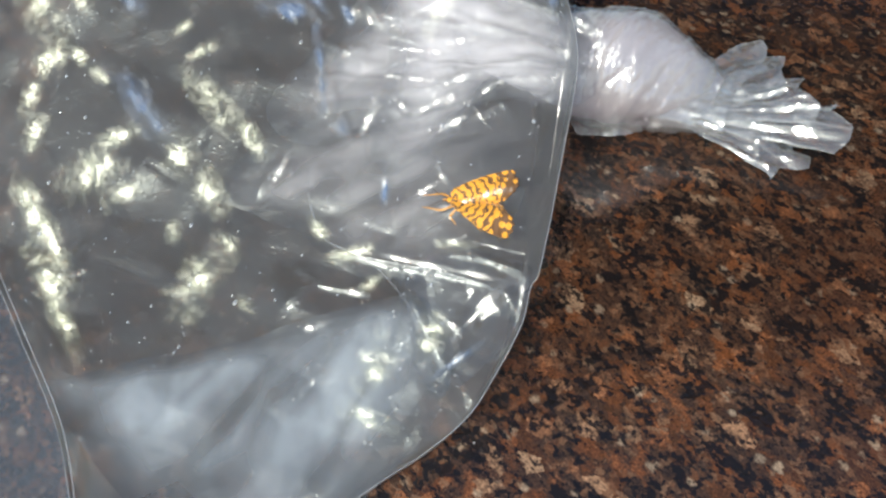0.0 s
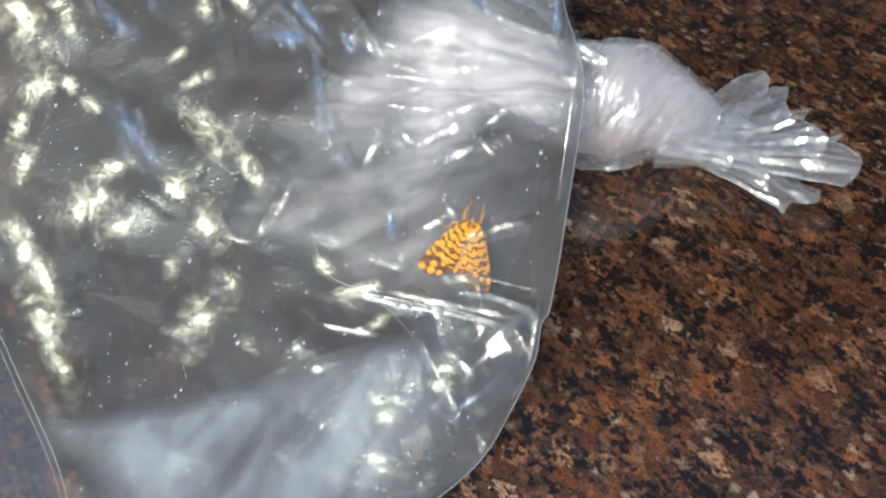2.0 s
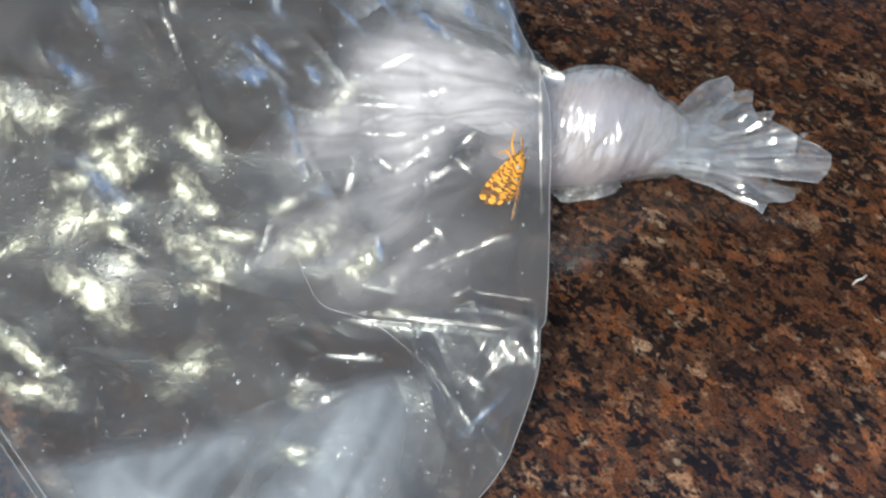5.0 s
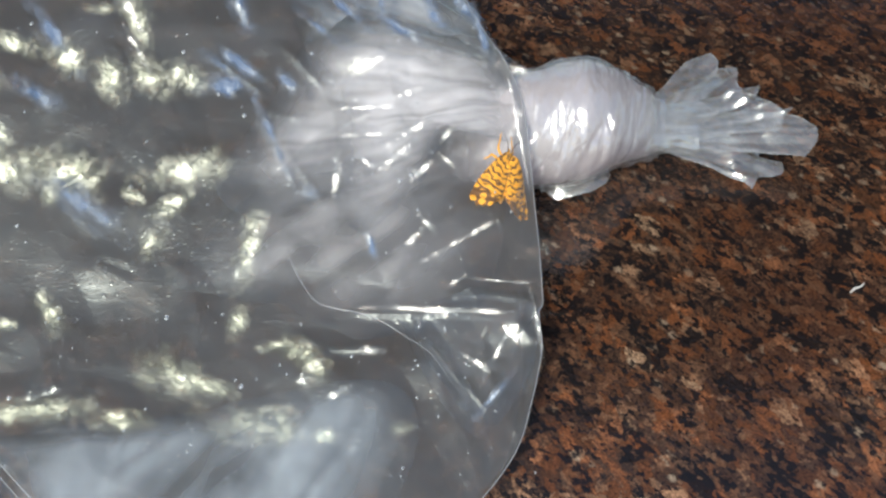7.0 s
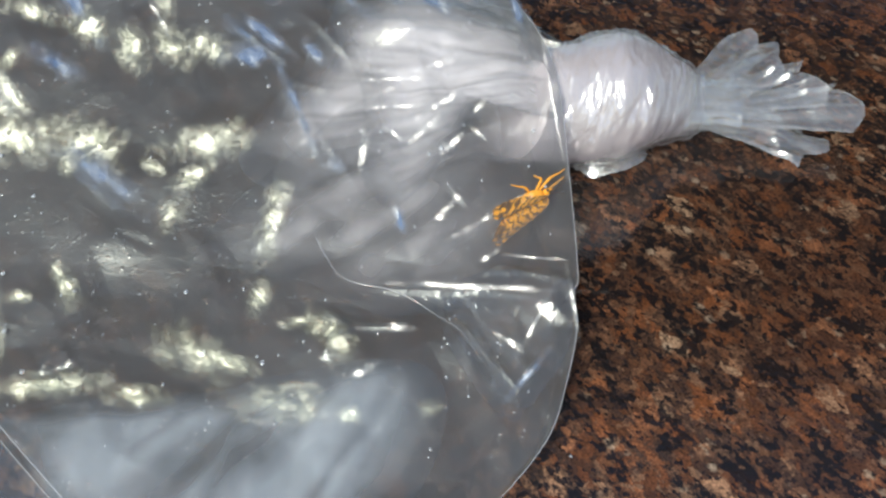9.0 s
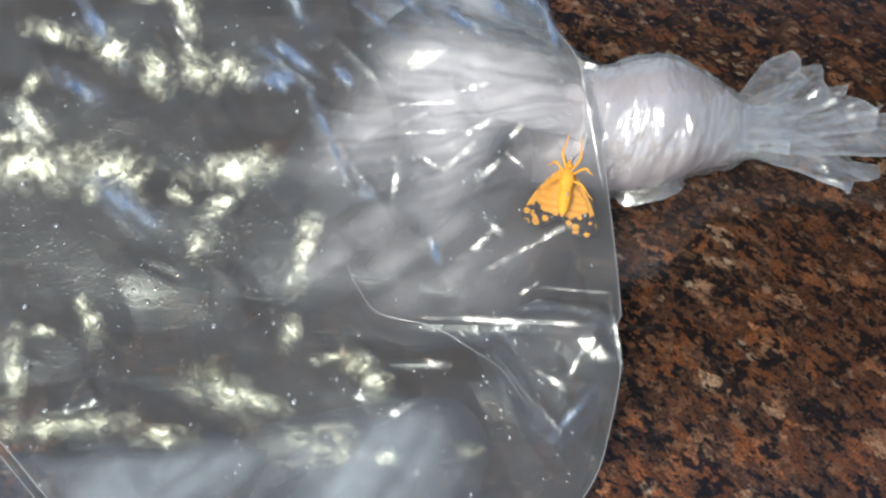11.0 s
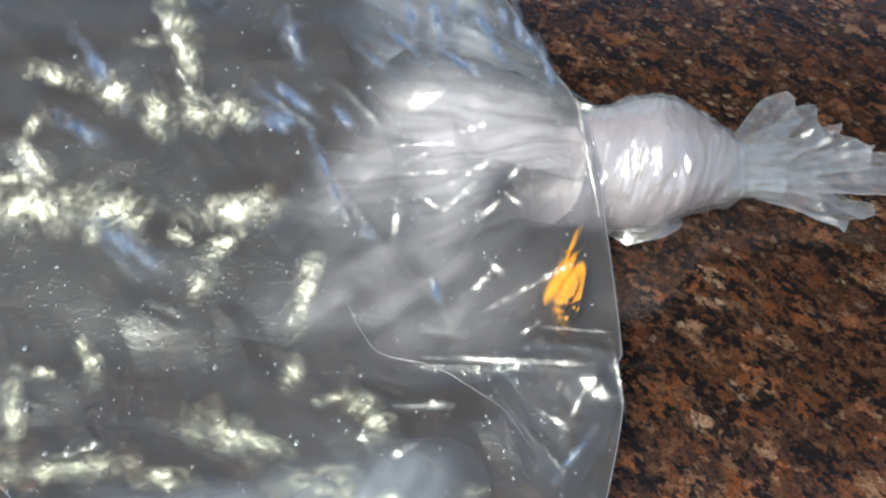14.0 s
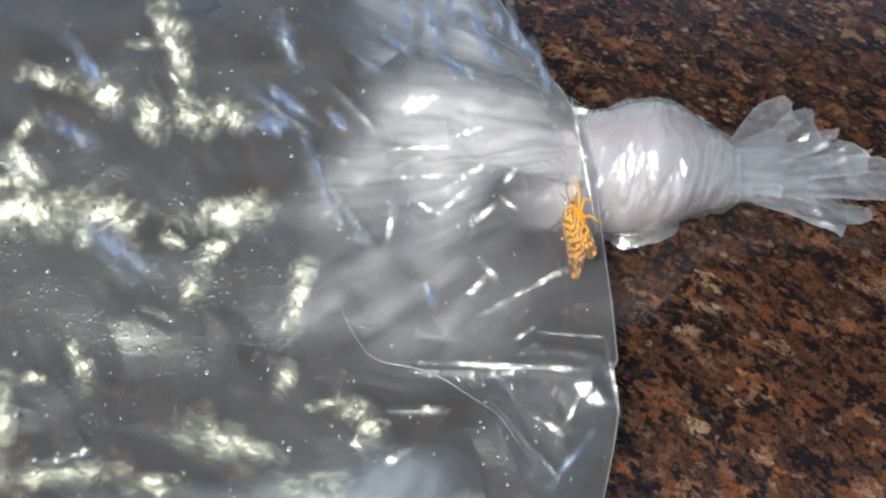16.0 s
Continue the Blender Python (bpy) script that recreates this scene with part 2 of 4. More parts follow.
FILM_WRAP = film_material("wrapped_film", 0.12, tint=(0.96, 0.91, 0.92), rough=0.08, gloss=0.24, wrinkle=0.20, twist=True, glow=0.35, crinkle=0.4, pitch=420.0)
FILM_CORNER = film_material("corner_film", 0.08, tint=(0.86, 0.85, 0.84), rough=0.12, gloss=0.10, bunched=True)
FILM_DRAPE = film_material("draped_film", 0.42, tint=(0.88, 0.86, 0.88), rough=0.18, gloss=0.05, bunched=True)
FILM_SOFT = film_material("folded_film", 0.60, tint=(0.86, 0.90, 0.97), rough=0.18, gloss=0.06, bunched=True)
FILM_KNOT = film_material("bunched_film", 0.85, tint=(0.88, 0.81, 0.83), rough=0.24, gloss=0.06, wrinkle=0.25, twist=True, bunched=True, feather=True)
FILM_TAIL = film_material("tail_film", 0.14, tint=(0.95, 0.94, 0.94), rough=0.08, gloss=0.18, wrinkle=0.14, crinkle=0.6, pitch=160.0, glow=0.35)
# glint-patch film; the halo's yellow-green is put into its gloss tint
FILM_HALO_GLINT = film_material("halo_glint_film", 0.05, tint=(0.88, 0.87, 0.84), rough=0.20, gloss=0.118, wrinkle=0.35, clear=1.0, bunched=True, glow=0.85, feather=True, beads=0.9, sheen=(0.93, 1.0, 0.74))
FILM_HEM = film_material("hem_film", 0.28, tint=(0.30, 0.34, 0.40), rough=0.2, gloss=0.05)
FILM_SEAM = film_material("seam_film", 0.3, rough=0.15, gloss=0.10)
DROP = film_material("wet_dot", 0.45, rough=0.08, gloss=0.3, wrinkle=0.0)
BODY = plain_material("moth_body_scales", (0.82, 0.37, 0.035), 0.75, 0.3, 1200)
HORN = plain_material("dark_chitin", (0.06, 0.03, 0.018), 0.45)
UNSEEN_WALL = plain_material("unseen_wall_dark", (0.07, 0.072, 0.065), 0.85, 0.2, 6.0)
FIBRE = plain_material("pale_fibre", (0.62, 0.6, 0.56), 0.6)


# ---- building helpers ----
def part(name, verts, faces, material, parent=None, label="", smooth=True, more=(), slots=None):
    """One mesh object, under a thing where a parent is given."""
    me = bpy.data.meshes.new(name)
    me.from_pydata([tuple(map(float, v)) for v in verts], [], [tuple(map(int, f)) for f in faces])
    for mat in (material, *more):
        me.materials.append(mat)
    if slots is not None:
        me.polygons.foreach_set("material_index", slots)
    me.polygons.foreach_set("use_smooth", [smooth] * len(me.polygons))
    me.update()
    ob = new(name, me)
    ob.parent = parent
    if label:
        tagged(ob, label)
    return ob


def grid_faces(nu, nv, wrap=False):
    """Quads of a grid of nu by nv points, u running fastest; wrap closes u."""
    u, v = np.meshgrid(np.arange(nu if wrap else nu - 1), np.arange(nv - 1))
    a = (v * nu + u).ravel()
    b = (v * nu + (u + 1) % nu).ravel()
    return np.stack([a, b, b + nu, a + nu], 1)


def step(a, b, x):
    u = np.clip((x - a) / (b - a), 0, 1)
    return u * u * (3 - 2 * u)


def wobble(x, y, scale, seed):
    """Smooth waves without a visible period."""
    rng = np.random.RandomState(seed)
    out = 0 * x
    for _ in range(7):
        k, p = rng.uniform(0.5, 1.4) / scale * 6.28, rng.uniform(0, 6.28)
        a = rng.uniform(0, 6.28)
        out = out + np.sin((x * np.cos(a) + y * np.sin(a)) * k + p)
    return out / 7


def facets(x, y, cell, seed):
    """Flat creased facets, as in crumpled film: heights at shaken corners, straight between them."""
    rng = np.random.RandomState(seed)
    table = rng.uniform(-1, 1, (64, 64))
    a = rng.uniform(0, 3.1)
    wx = x + cell * 0.45 * wobble(x, y, cell * 2.6, seed + 50)
    wy = y + cell * 0.45 * wobble(x, y, cell * 2.6, seed + 51)
    u, v = (wx * np.cos(a) - wy * np.sin(a)) / cell, (wx * np.sin(a) + wy * np.cos(a)) / cell + 0.37 * (wx / cell)
    iu, iv = np.floor(u).astype(int), np.floor(v).astype(int)
    fu, fv = u - iu, v - iv
    h = lambda i, j: table[i % 64, j % 64]  # noqa: E731
    low = h(iu, iv) + fu * (h(iu + 1, iv) - h(iu, iv)) + fv * (h(iu + 1, iv + 1) - h(iu + 1, iv))
    high = h(iu, iv) + fv * (h(iu, iv + 1) - h(iu, iv)) + fu * (h(iu + 1, iv + 1) - h(iu, iv + 1))
    return np.where(fu > fv, low, high)


def ridge(x, y, x0, y0, x1, y1, width, height):
    """A pinched fold line that fades at its ends."""
    dx, dy = x1 - x0, y1 - y0
    length = math.hypot(dx, dy)
    s = ((x - x0) * dx + (y - y0) * dy) / length
    d = ((x - x0) * dy - (y - y0) * dx) / length
    ends = step(-0.15 * length, 0.15 * length, s) * step(1.15 * length, 0.85 * length, s)
    return height * ends * np.exp(-np.abs(d / width) ** 1.5)


def curve(points, n):
    """n points on a smooth line through the given ones (Catmull-Rom)."""
    p = np.array(points, float)
    p = np.vstack([2 * p[0] - p[1], p, 2 * p[-1] - p[-2]])
    out = []
    for s in np.linspace(0, len(points) - 1 - 1e-6, n):
        i = int(s)
        f, (a, b, c, d) = s - i, p[i:i + 4]
        out.append(0.5 * (2 * b + (c - a) * f + (2 * a - 5 * b + 4 * c - d) * f * f + (3 * b - a - 3 * c + d) * f ** 3))
    return np.array(out)


def tube(points, radius, sides=6):
    """Points and faces of a round strand; radius is a number or one for each point."""
    p = np.array(points, float)
    r = np.broadcast_to(radius, len(p))
    along = np.gradient(p, axis=0)
    along /= np.linalg.norm(along, axis=1)[:, None] + 1e-12
    ref = np.where(np.abs(along[:, 2:3]) > 0.9, [[1.0, 0, 0]], [[0, 0, 1.0]])
    a = np.cross(along, ref)
    a /= np.linalg.norm(a, axis=1)[:, None]
    b = np.cross(along, a)
    th = np.linspace(0, 2 * math.pi, sides, endpoint=False)
    verts = (p[:, None] + r[:, None, None] * (np.cos(th)[None, :, None] * a[:, None] + np.sin(th)[None, :, None] * b[:, None])).reshape(-1, 3)
    faces = [tuple(f) for f in grid_faces(sides, len(p), True)]
    faces += [tuple(range(sides))[::-1], tuple((len(p) - 1) * sides + i for i in range(sides))]
    return verts, faces


def ball(center, radii, nu=14, nv=10):
    """Points and faces of a rounded lump."""
    verts, faces = [], []
    for j in range(nv + 1):
        ph = math.pi * j / nv
        for i in range(nu):
            th = 2 * math.pi * i / nu
            verts.append((center[0] + radii[0] * math.sin(ph) * math.cos(th), center[1] + radii[1] * math.sin(ph) * math.sin(th), center[2] + radii[2] * math.cos(ph)))
    return verts, [tuple(f) for f in grid_faces(nu, nv + 1, True)]


def joined(*pieces):
    verts, faces = [], []
    for v, f in pieces:
        faces += [tuple(i + len(verts) for i in face) for face in f]
        verts += [tuple(p) for p in v]
    return verts, faces


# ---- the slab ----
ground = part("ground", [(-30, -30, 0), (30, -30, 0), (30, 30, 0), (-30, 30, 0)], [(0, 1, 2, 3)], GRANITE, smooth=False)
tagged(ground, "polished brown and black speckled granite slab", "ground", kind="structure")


def wall(name, x0, y0, x1, y1, high, label):
    v = [(x, y, z) for z in (0, high) for x, y in ((x0, y0), (x1, y0), (x1, y1), (x0, y1))]
    f = [(3, 2, 1, 0), (4, 5, 6, 7), (0, 1, 5, 4), (1, 2, 6, 5), (2, 3, 7, 6), (3, 0, 4, 7)]
    return tagged(part(name, v, f, UNSEEN_WALL, smooth=False), label, "wall", kind="structure")


# unseen walls and slab overhead, added to darken what granite and film reflect
wall("unseen_wall_west", -3.2, 1.7, -3.0, 4.5, 2.6, "unseen side wall, added to darken reflections")
wall("unseen_wall_east", 3.0, 1.7, 3.2, 4.5, 2.6, "unseen side wall, added to darken reflections")
unseen_roof = part("ceiling", [(x, y, z) for z in (2.6, 2.8) for x, y in ((-3.2, 1.7), (3.2, 1.7), (3.2, 4.5), (-3.2, 4.5))],
            [(3, 2, 1, 0), (4, 5, 6, 7), (0, 1, 5, 4), (1, 2, 6, 5), (2, 3, 7, 6), (3, 0, 4, 7)], UNSEEN_WALL, smooth=False)
tagged(unseen_roof, "unseen slab overhead, added to darken reflections", "ceiling", kind="structure")

# ---- the bag ----
HUB = Vector((0.03, 0.03, 0.0))
bag = tagged(new("plastic_bag"), "crumpled clear plastic bag with a tied twisted end on granite", "plastic bag")
bag.location = HUB


def lie(x, y):
    """The height of the puffed bag's upper side, before creases."""
    z = 0.026 + 0.24 * np.minimum(y, 0.07)
    z = np.where(y < -0.02, 0.0212 + 0.17 * (y + 0.02), z) - 0.004 * step(0.0, -0.09, x) + 0.10 * np.clip(y, -0.03, 0.11) * step(0.0, -0.05, x)
    return np.maximum(z, 0.010)


RIGHT = [(0.010, 0.190), (0.0170, 0.1628), (0.0305, 0.1175), (0.0412, 0.0822), (0.0507, 0.0586), (0.0537, 0.0428), (0.0549, 0.0143), (0.0556, -0.0044), (0.0558, -0.0190),
         (0.0556, -0.0246), (0.0543, -0.0280), (0.0545, -0.0380), (0.0530, -0.0465), (0.0500, -0.0575), (0.0465, -0.0680), (0.0402, -0.0780), (0.0268, -0.0935), (0.009, -0.115), (-0.012, -0.135), (-0.036, -0.152)]
LEFT = [(-0.25, 0.190), (-0.20, 0.075), (-0.155, -0.005), (-0.1219, -0.0490), (-0.0997, -0.0715), (-0.0721, -0.0977), (-0.0590, -0.1140), (-0.0515, -0.1270), (-0.044, -0.150)]
FOLDS = [(-0.001, -0.0310, 0.047, -0.0320), (0.024, -0.012, 0.045, 0.002), (0.051, 0.045, 0.048, 0.014), (0.055, -0.026, 0.0535, -0.038), (0.037, -0.061, 0.048, -0.034),
         (-0.010, 0.057, 0.004, 0.067), (-0.010, 0.046, 0.003, 0.044), (0.025, 0.022, 0.034, 0.030), (-0.035, 0.039, -0.012, 0.007), (-0.049, 0.057, -0.034, 0.046),
         (-0.016, -0.038, -0.008, -0.043), (-0.015, -0.052, -0.008, -0.043), (-0.008, -0.043, 0.008, -0.043), (-0.037, -0.017, -0.033, -0.005),
         (0.028, -0.0253, 0.039, -0.0238), (0.039, -0.0238, 0.052, -0.025), (-0.0333, 0.0346, -0.022, 0.0148), (-0.0283, 0.063, -0.0134, 0.0479), (0.0002, 0.0887, -0.0025, 0.0785), (0.0177, 0.1032, 0.010, 0.092)]
FOLDS += [(-0.010, 0.092, 0.046, 0.071), (-0.006, 0.022, 0.044, 0.050), (-0.004, 0.074, 0.048, 0.066), (0.018, 0.104, 0.044, 0.075), (-0.018, 0.052, 0.030, 0.056),
          (0.030, -0.060, 0.0375, -0.046), (0.036, -0.036, 0.040, -0.058), (0.020, -0.040, 0.037, -0.060)]


NICKS = []
for _ in range(34):
    at, way, far = (random.uniform(-0.13, 0.05), random.uniform(-0.085, 0.12)), random.uniform(0, 6.28), random.uniform(0.004, 0.016)
    NICKS.append((*at, at[0] + far * math.cos(way), at[1] + far * math.sin(way), random.choice((-1, 1)) * random.uniform(0.0003, 0.0008)))


def crumple(x, y, calm=1.0):
    """Creases of the upper side: large facets, small ones and pinched folds."""
    taut = 1 - 0.6 * step(0.0, 0.02, x) * step(-0.03, -0.015, y) * step(0.08, 0.05, y)
    busy = np.clip(0.85 + 1.1 * wobble(x, y, 0.05, 33), 0.25, 1.7)
    z = 0.0007 * step(0.01, 0.025, x) * step(-0.02, -0.032, y) * facets(x, y, 0.010, 12)
    z = z + calm * taut * busy * ((0.0011 + 0.0008 * step(0.0, -0.04, x)) * facets(x, y, 0.017, 3) + 0.0002 * facets(x, y, 0.006, 9) + 0.0010 * wobble(x, y, 0.024, 4))
    z = z + 0.0004 * wobble(x, y, 0.02, 8)
    for x0, y0, x1, y1 in FOLDS:
        z = z + ridge(x, y, x0, y0, x1, y1, 0.0011, 0.0011)
    for x0, y0, x1, y1, h in NICKS:
        near = (np.abs(x - x0) < 0.02) & (np.abs(y - y0) < 0.02)
        z[near] += ridge(x[near], y[near], x0, y0, x1, y1, 0.0009, h)
    return z


def sheet_between(nu, nv):
    """Plan of the bag: points between its two side edges, and how far across each lies."""
    right, left = curve(RIGHT, nv), curve(LEFT, nv)
    u = 1 - (1 - np.linspace(0, 1, nu)) ** 1.45
    x = left[:, None, 0] + u * (right - left)[:, None, 0]
    y = left[:, None, 1] + u * (right - left)[:, None, 1]
    return x, y, np.broadcast_to(u, x.shape)


def local(x, y, z):
    return np.stack([x - HUB.x, y - HUB.y, z - HUB.z], -1).reshape(-1, 3)


def front_film():
    nu, nv = 440, 380
    x, y, u = sheet_between(nu, nv)
    rim = np.minimum(u, 1 - u) * 0.2
    puff = 0.005 * (1 - np.exp(-rim / 0.025))
    z = lie(x, y) + puff + crumple(x, y) * step(0.0, 0.004, rim)
    return part("front_film", local(x, y, np.maximum(z, 0.003)), grid_faces(nu, nv), FILM_FRONT, bag, "clear crumpled polythene film")


def back_film():
    nu, nv = 150, 140
    x, y, u = sheet_between(nu, nv)
    rim = np.minimum(u, 1 - u) * 0.2
    sag = lie(x, y) * np.exp(-rim / 0.010)
    z = np.maximum(sag, np.minimum(0.011, 0.5 * lie(x, y))) + 0.0012 * facets(x, y, 0.02, 21) * step(0.0, 0.01, rim)
    return part("back_film", local(x, y, z), grid_faces(nu, nv), FILM_BACK, bag, "hazy underside film resting on granite")


def side_seam(points, name):
    line = curve(points, 160)
    z = lie(line[:, 0], line[:, 1])
    v, f = tube(np.column_stack([line[:, 0] - HUB.x, line[:, 1] - HUB.y, z]), 0.00016)
    return part(name, v, f, FILM_SEAM, bag, "pressed side edge of the bag")


def fold_sheet(name, outline, drop, seed, material, amp, label, pleat=0.0, fade=0.30):
    """A loose layer inside the bag, spanned from its middle to a smooth outline."""
    ring = curve(list(outline) + [outline[0]], 181)[:-1]
    mid = ring.mean(0)
    rows = np.linspace(0, 1, 46)
    plan = mid + rows[:, None, None] * (ring - mid)
    x, y = plan[..., 0], plan[..., 1]
    z = lie(x, y) + drop + amp * (facets(x, y, 0.014, seed) + 0.4 * facets(x, y, 0.005, seed + 1)) + 0.0012 * wobble(x, y, 0.03, seed + 2)
    dense = np.broadcast_to(1 - step(fade, 1.0, rows)[:, None], x.shape) * (1 + 0.5 * wobble(x, y, 0.025, seed + 8)) + 0.01
    away, turn = np.hypot(x - 0.085, y - 0.058), np.arctan2(y - 0.058, 0.085 - x)
    dense = dense * np.clip(0.78 + 0.45 * facets(turn * 0.055, away * 0.06, 0.0045, seed + 9) + 0.28 * facets(turn * 0.055, away * 0.12, 0.002, seed + 10), 0.2, 1.2)
    z = z + pleat * (facets(turn * 0.05, away * 0.25, 0.007, seed + 5) + 0.45 * facets(turn * 0.05, away * 0.3, 0.003, seed + 6))
    ob = part(name, local(x, y, np.maximum(z, 0.005)), grid_faces(180, 46, True), material, bag, label)
    ob.data.attributes.new("bunching_and_glint", "FLOAT", "POINT").data.foreach_set("value", np.clip(dense, 0, 1).ravel().astype(np.float32))
    return ob


front_film()
back_film()
side_seam(RIGHT, "side_edge")
side_seam(LEFT, "side_edge")


def hem():
    """The flat strip beyond the heat-sealed end."""
    line = curve(LEFT, 120)
    out = np.gradient(line, axis=0)[:, ::-1] * [1, -1]
    out = out / np.linalg.norm(out, axis=1)[:, None]
    reach = np.linspace(0, 0.045, 14)
    x, y = line[:, None, 0] + reach * out[:, None, 0], line[:, None, 1] + reach * out[:, None, 1]
    z = np.maximum(0.010 - 0.16 * reach, 0.0035) + 0.0012 * facets(x, y, 0.016, 211) + 0.0004 * wobble(x, y, 0.02, 8)
    part("hem", local(x, y, z), grid_faces(14, 120), FILM_HEM, bag, "flat sealed hem at the bag's end")
    inner = line - 0.002 * out
    v, f = tube(np.column_stack([inner[:, 0] - HUB.x, inner[:, 1] - HUB.y, lie(inner[:, 0], inner[:, 1]) + 0.002]), 0.0002)
    part("seal_line", v, f, FILM_SEAM, bag, "pressed heat-seal line")


hem()
fold_sheet("neck_fold", [(0.056, 0.062), (0.054, 0.036), (0.031, 0.042), (0.018, 0.019), (0.001, 0.003), (-0.009, 0.014), (-0.010, 0.043), (-0.022, 0.076), (-0.008, 0.096), (0.024, 0.087)],
           -0.004, 31, FILM_MILKY, 0.0012, "milky gathered film leading to the knot", 0.0016)
fold_sheet("neck_fold", [(0.058, 0.070), (0.058, 0.044), (0.030, 0.040), (0.004, 0.030), (-0.030, 0.010), (-0.048, 0.022), (-0.030, 0.058), (-0.012, 0.100), (0.010, 0.118), (0.036, 0.090)],
           -0.008, 131, FILM_MILKY, 0.0012, "milky gathered film leading to the knot", 0.0022)
fold_sheet("lower_drape", [(0.040, 0.044), (0.046, 0.014), (0.036, -0.022), (0.006, -0.031), (-0.0104, -0.0276), (-0.024, -0.0200), (-0.042, -0.016), (-0.058, -0.012), (-0.048, 0.004), (-0.030, 0.022), (-0.006, 0.044)], -0.006, 41, FILM_DRAPE, 0.0012, "pale draped inner film", 0.0015)
fold_sheet("upper_fold", [(0.0505, 0.0633), (0.031, 0.124), (0.0194, 0.1658), (-0.0441, 0.1513), (-0.0328, 0.1154), (-0.0221, 0.0736), (-0.0077, 0.0932), (0.0234, 0.0843)],
           -0.003, 51, FILM_SOFT, 0.0016, "pale doubled film above the knot")
flap = fold_sheet("folded_flap", [(-0.107, -0.0645), (-0.054, -0.0570), (-0.016, -0.0505), (0.012, -0.0500), (0.018, -0.068), (0.004, -0.096), (-0.028, -0.120), (-0.060, -0.120), (-0.096, -0.080)],
                  -0.001, 61, FILM_FLAP, 0.0014, "bluish folded bottom flap of film", fade=0.62)


# flat glint patches, placed from the camera's view where sun highlights show
GLINT_PATCHES = [  # half length and width in mm; place and heading at first; place and heading after the bag has turned
    (16.1, 6.7, -0.1378, 0.0372, -72, -0.1134, 0.0175, -5),
    (10.4, 7.4, -0.0960, -0.0185, 40, -0.0917, 0.0167, -35),
    (11.5, 6.2, -0.0468, -0.0503, 60, -0.0511, -0.0491, -38),
    (13.7, 4.7, -0.0932, -0.0571, -72, -0.0567, 0.0162, 10),
    (12.3, 4.7, -0.0628, 0.0120, -60, -0.0258, -0.0654, 4),
    (10.6, 5.1, 0.0173, -0.0658, 70, -0.0841, 0.0883, -70),
    (15.9, 3.4, -0.1002, -0.0422, -72, -0.0899, -0.0594, 8),
    (11.8, 3.7, -0.1112, -0.0345, -70, -0.0334, -0.0105, 75),
    (11.9, 3.1, -0.0815, -0.0702, -75, -0.1078, -0.0437, 88),
    (7.8, 4.6, -0.0530, -0.0177, -75, -0.0705, 0.0503, -55),
    (9.1, 3.7, -0.1243, 0.0433, -70, -0.0126, -0.0465, -55),
    (6.6, 5.0, -0.0666, -0.0077, 75, -0.0981, 0.0565, -50),
    (6.5, 4.8, -0.1258, 0.0183, 80, -0.0831, 0.0493, -65),
    (9.5, 3.2, -0.0813, -0.0220, 35, -0.1170, 0.0628, -25),
    (9.0, 3.2, 0.0181, -0.0791, -35, -0.0648, -0.0623, -12),
    (6.6, 3.9, 0.0300, -0.0529, 70, -0.0592, 0.0505, -40),
    (7.2, 3.3, 0.0045, 0.0555, 60, -0.0508, 0.0191, 55),
    (7.3, 3.1, -0.1208, -0.0095, 80, -0.0916, -0.0268, -70),
    (8.4, 2.7, -0.0443, 0.0014, -70, -0.0763, 0.0699, -75),
    (5.5, 3.7, -0.0402, -0.0344, -60, -0.0638, -0.0054, 60),
    (6.7, 2.8, -0.1273, 0.0028, 80, -0.0030, 0.0572, 25),
    (6.4, 2.9, -0.0909, -0.0047, 30, -0.0583, 0.0060, 40),
    (7.8, 2.2, -0.0665, 0.0584, -60, -0.0402, -0.0524, -20),
    (7.2, 2.1, -0.0718, 0.0286, 40, -0.1232, 0.0276, 15),
    (6.8, 2.2, -0.0004, -0.0323, 20, -0.1184, 0.0327, -60),
    (4.5, 3.2, -0.0774, 0.0541, -70, -0.0347, -0.0333, 80),
    (6.2, 2.0, 0.0077, -0.0406, 40, -0.0913, 0.0789, 0),
    (4.8, 2.4, -0.1153, 0.0203, -60, -0.0073, -0.0693, 10),
    (4.6, 2.3, -0.0126, -0.0259, -70, -0.1215, 0.0448, 60),
    (5.5, 1.8, 0.0300, -0.0223, 0, -0.0218, -0.0410, 20),
    (3.9, 2.5, -0.0601, -0.0334, 80, -0.0966, 0.0092, 80),
    (3.5, 2.3, -0.1054, 0.0150, -60, -0.0708, 0.0092, -50),
    (3.8, 2.0, -0.0818, 0.0353, 40, -0.1042, -0.0316, 0),
    (3.2, 2.1, -0.0278, -0.0530, -70, 0.0137, -0.0671, 0),
]


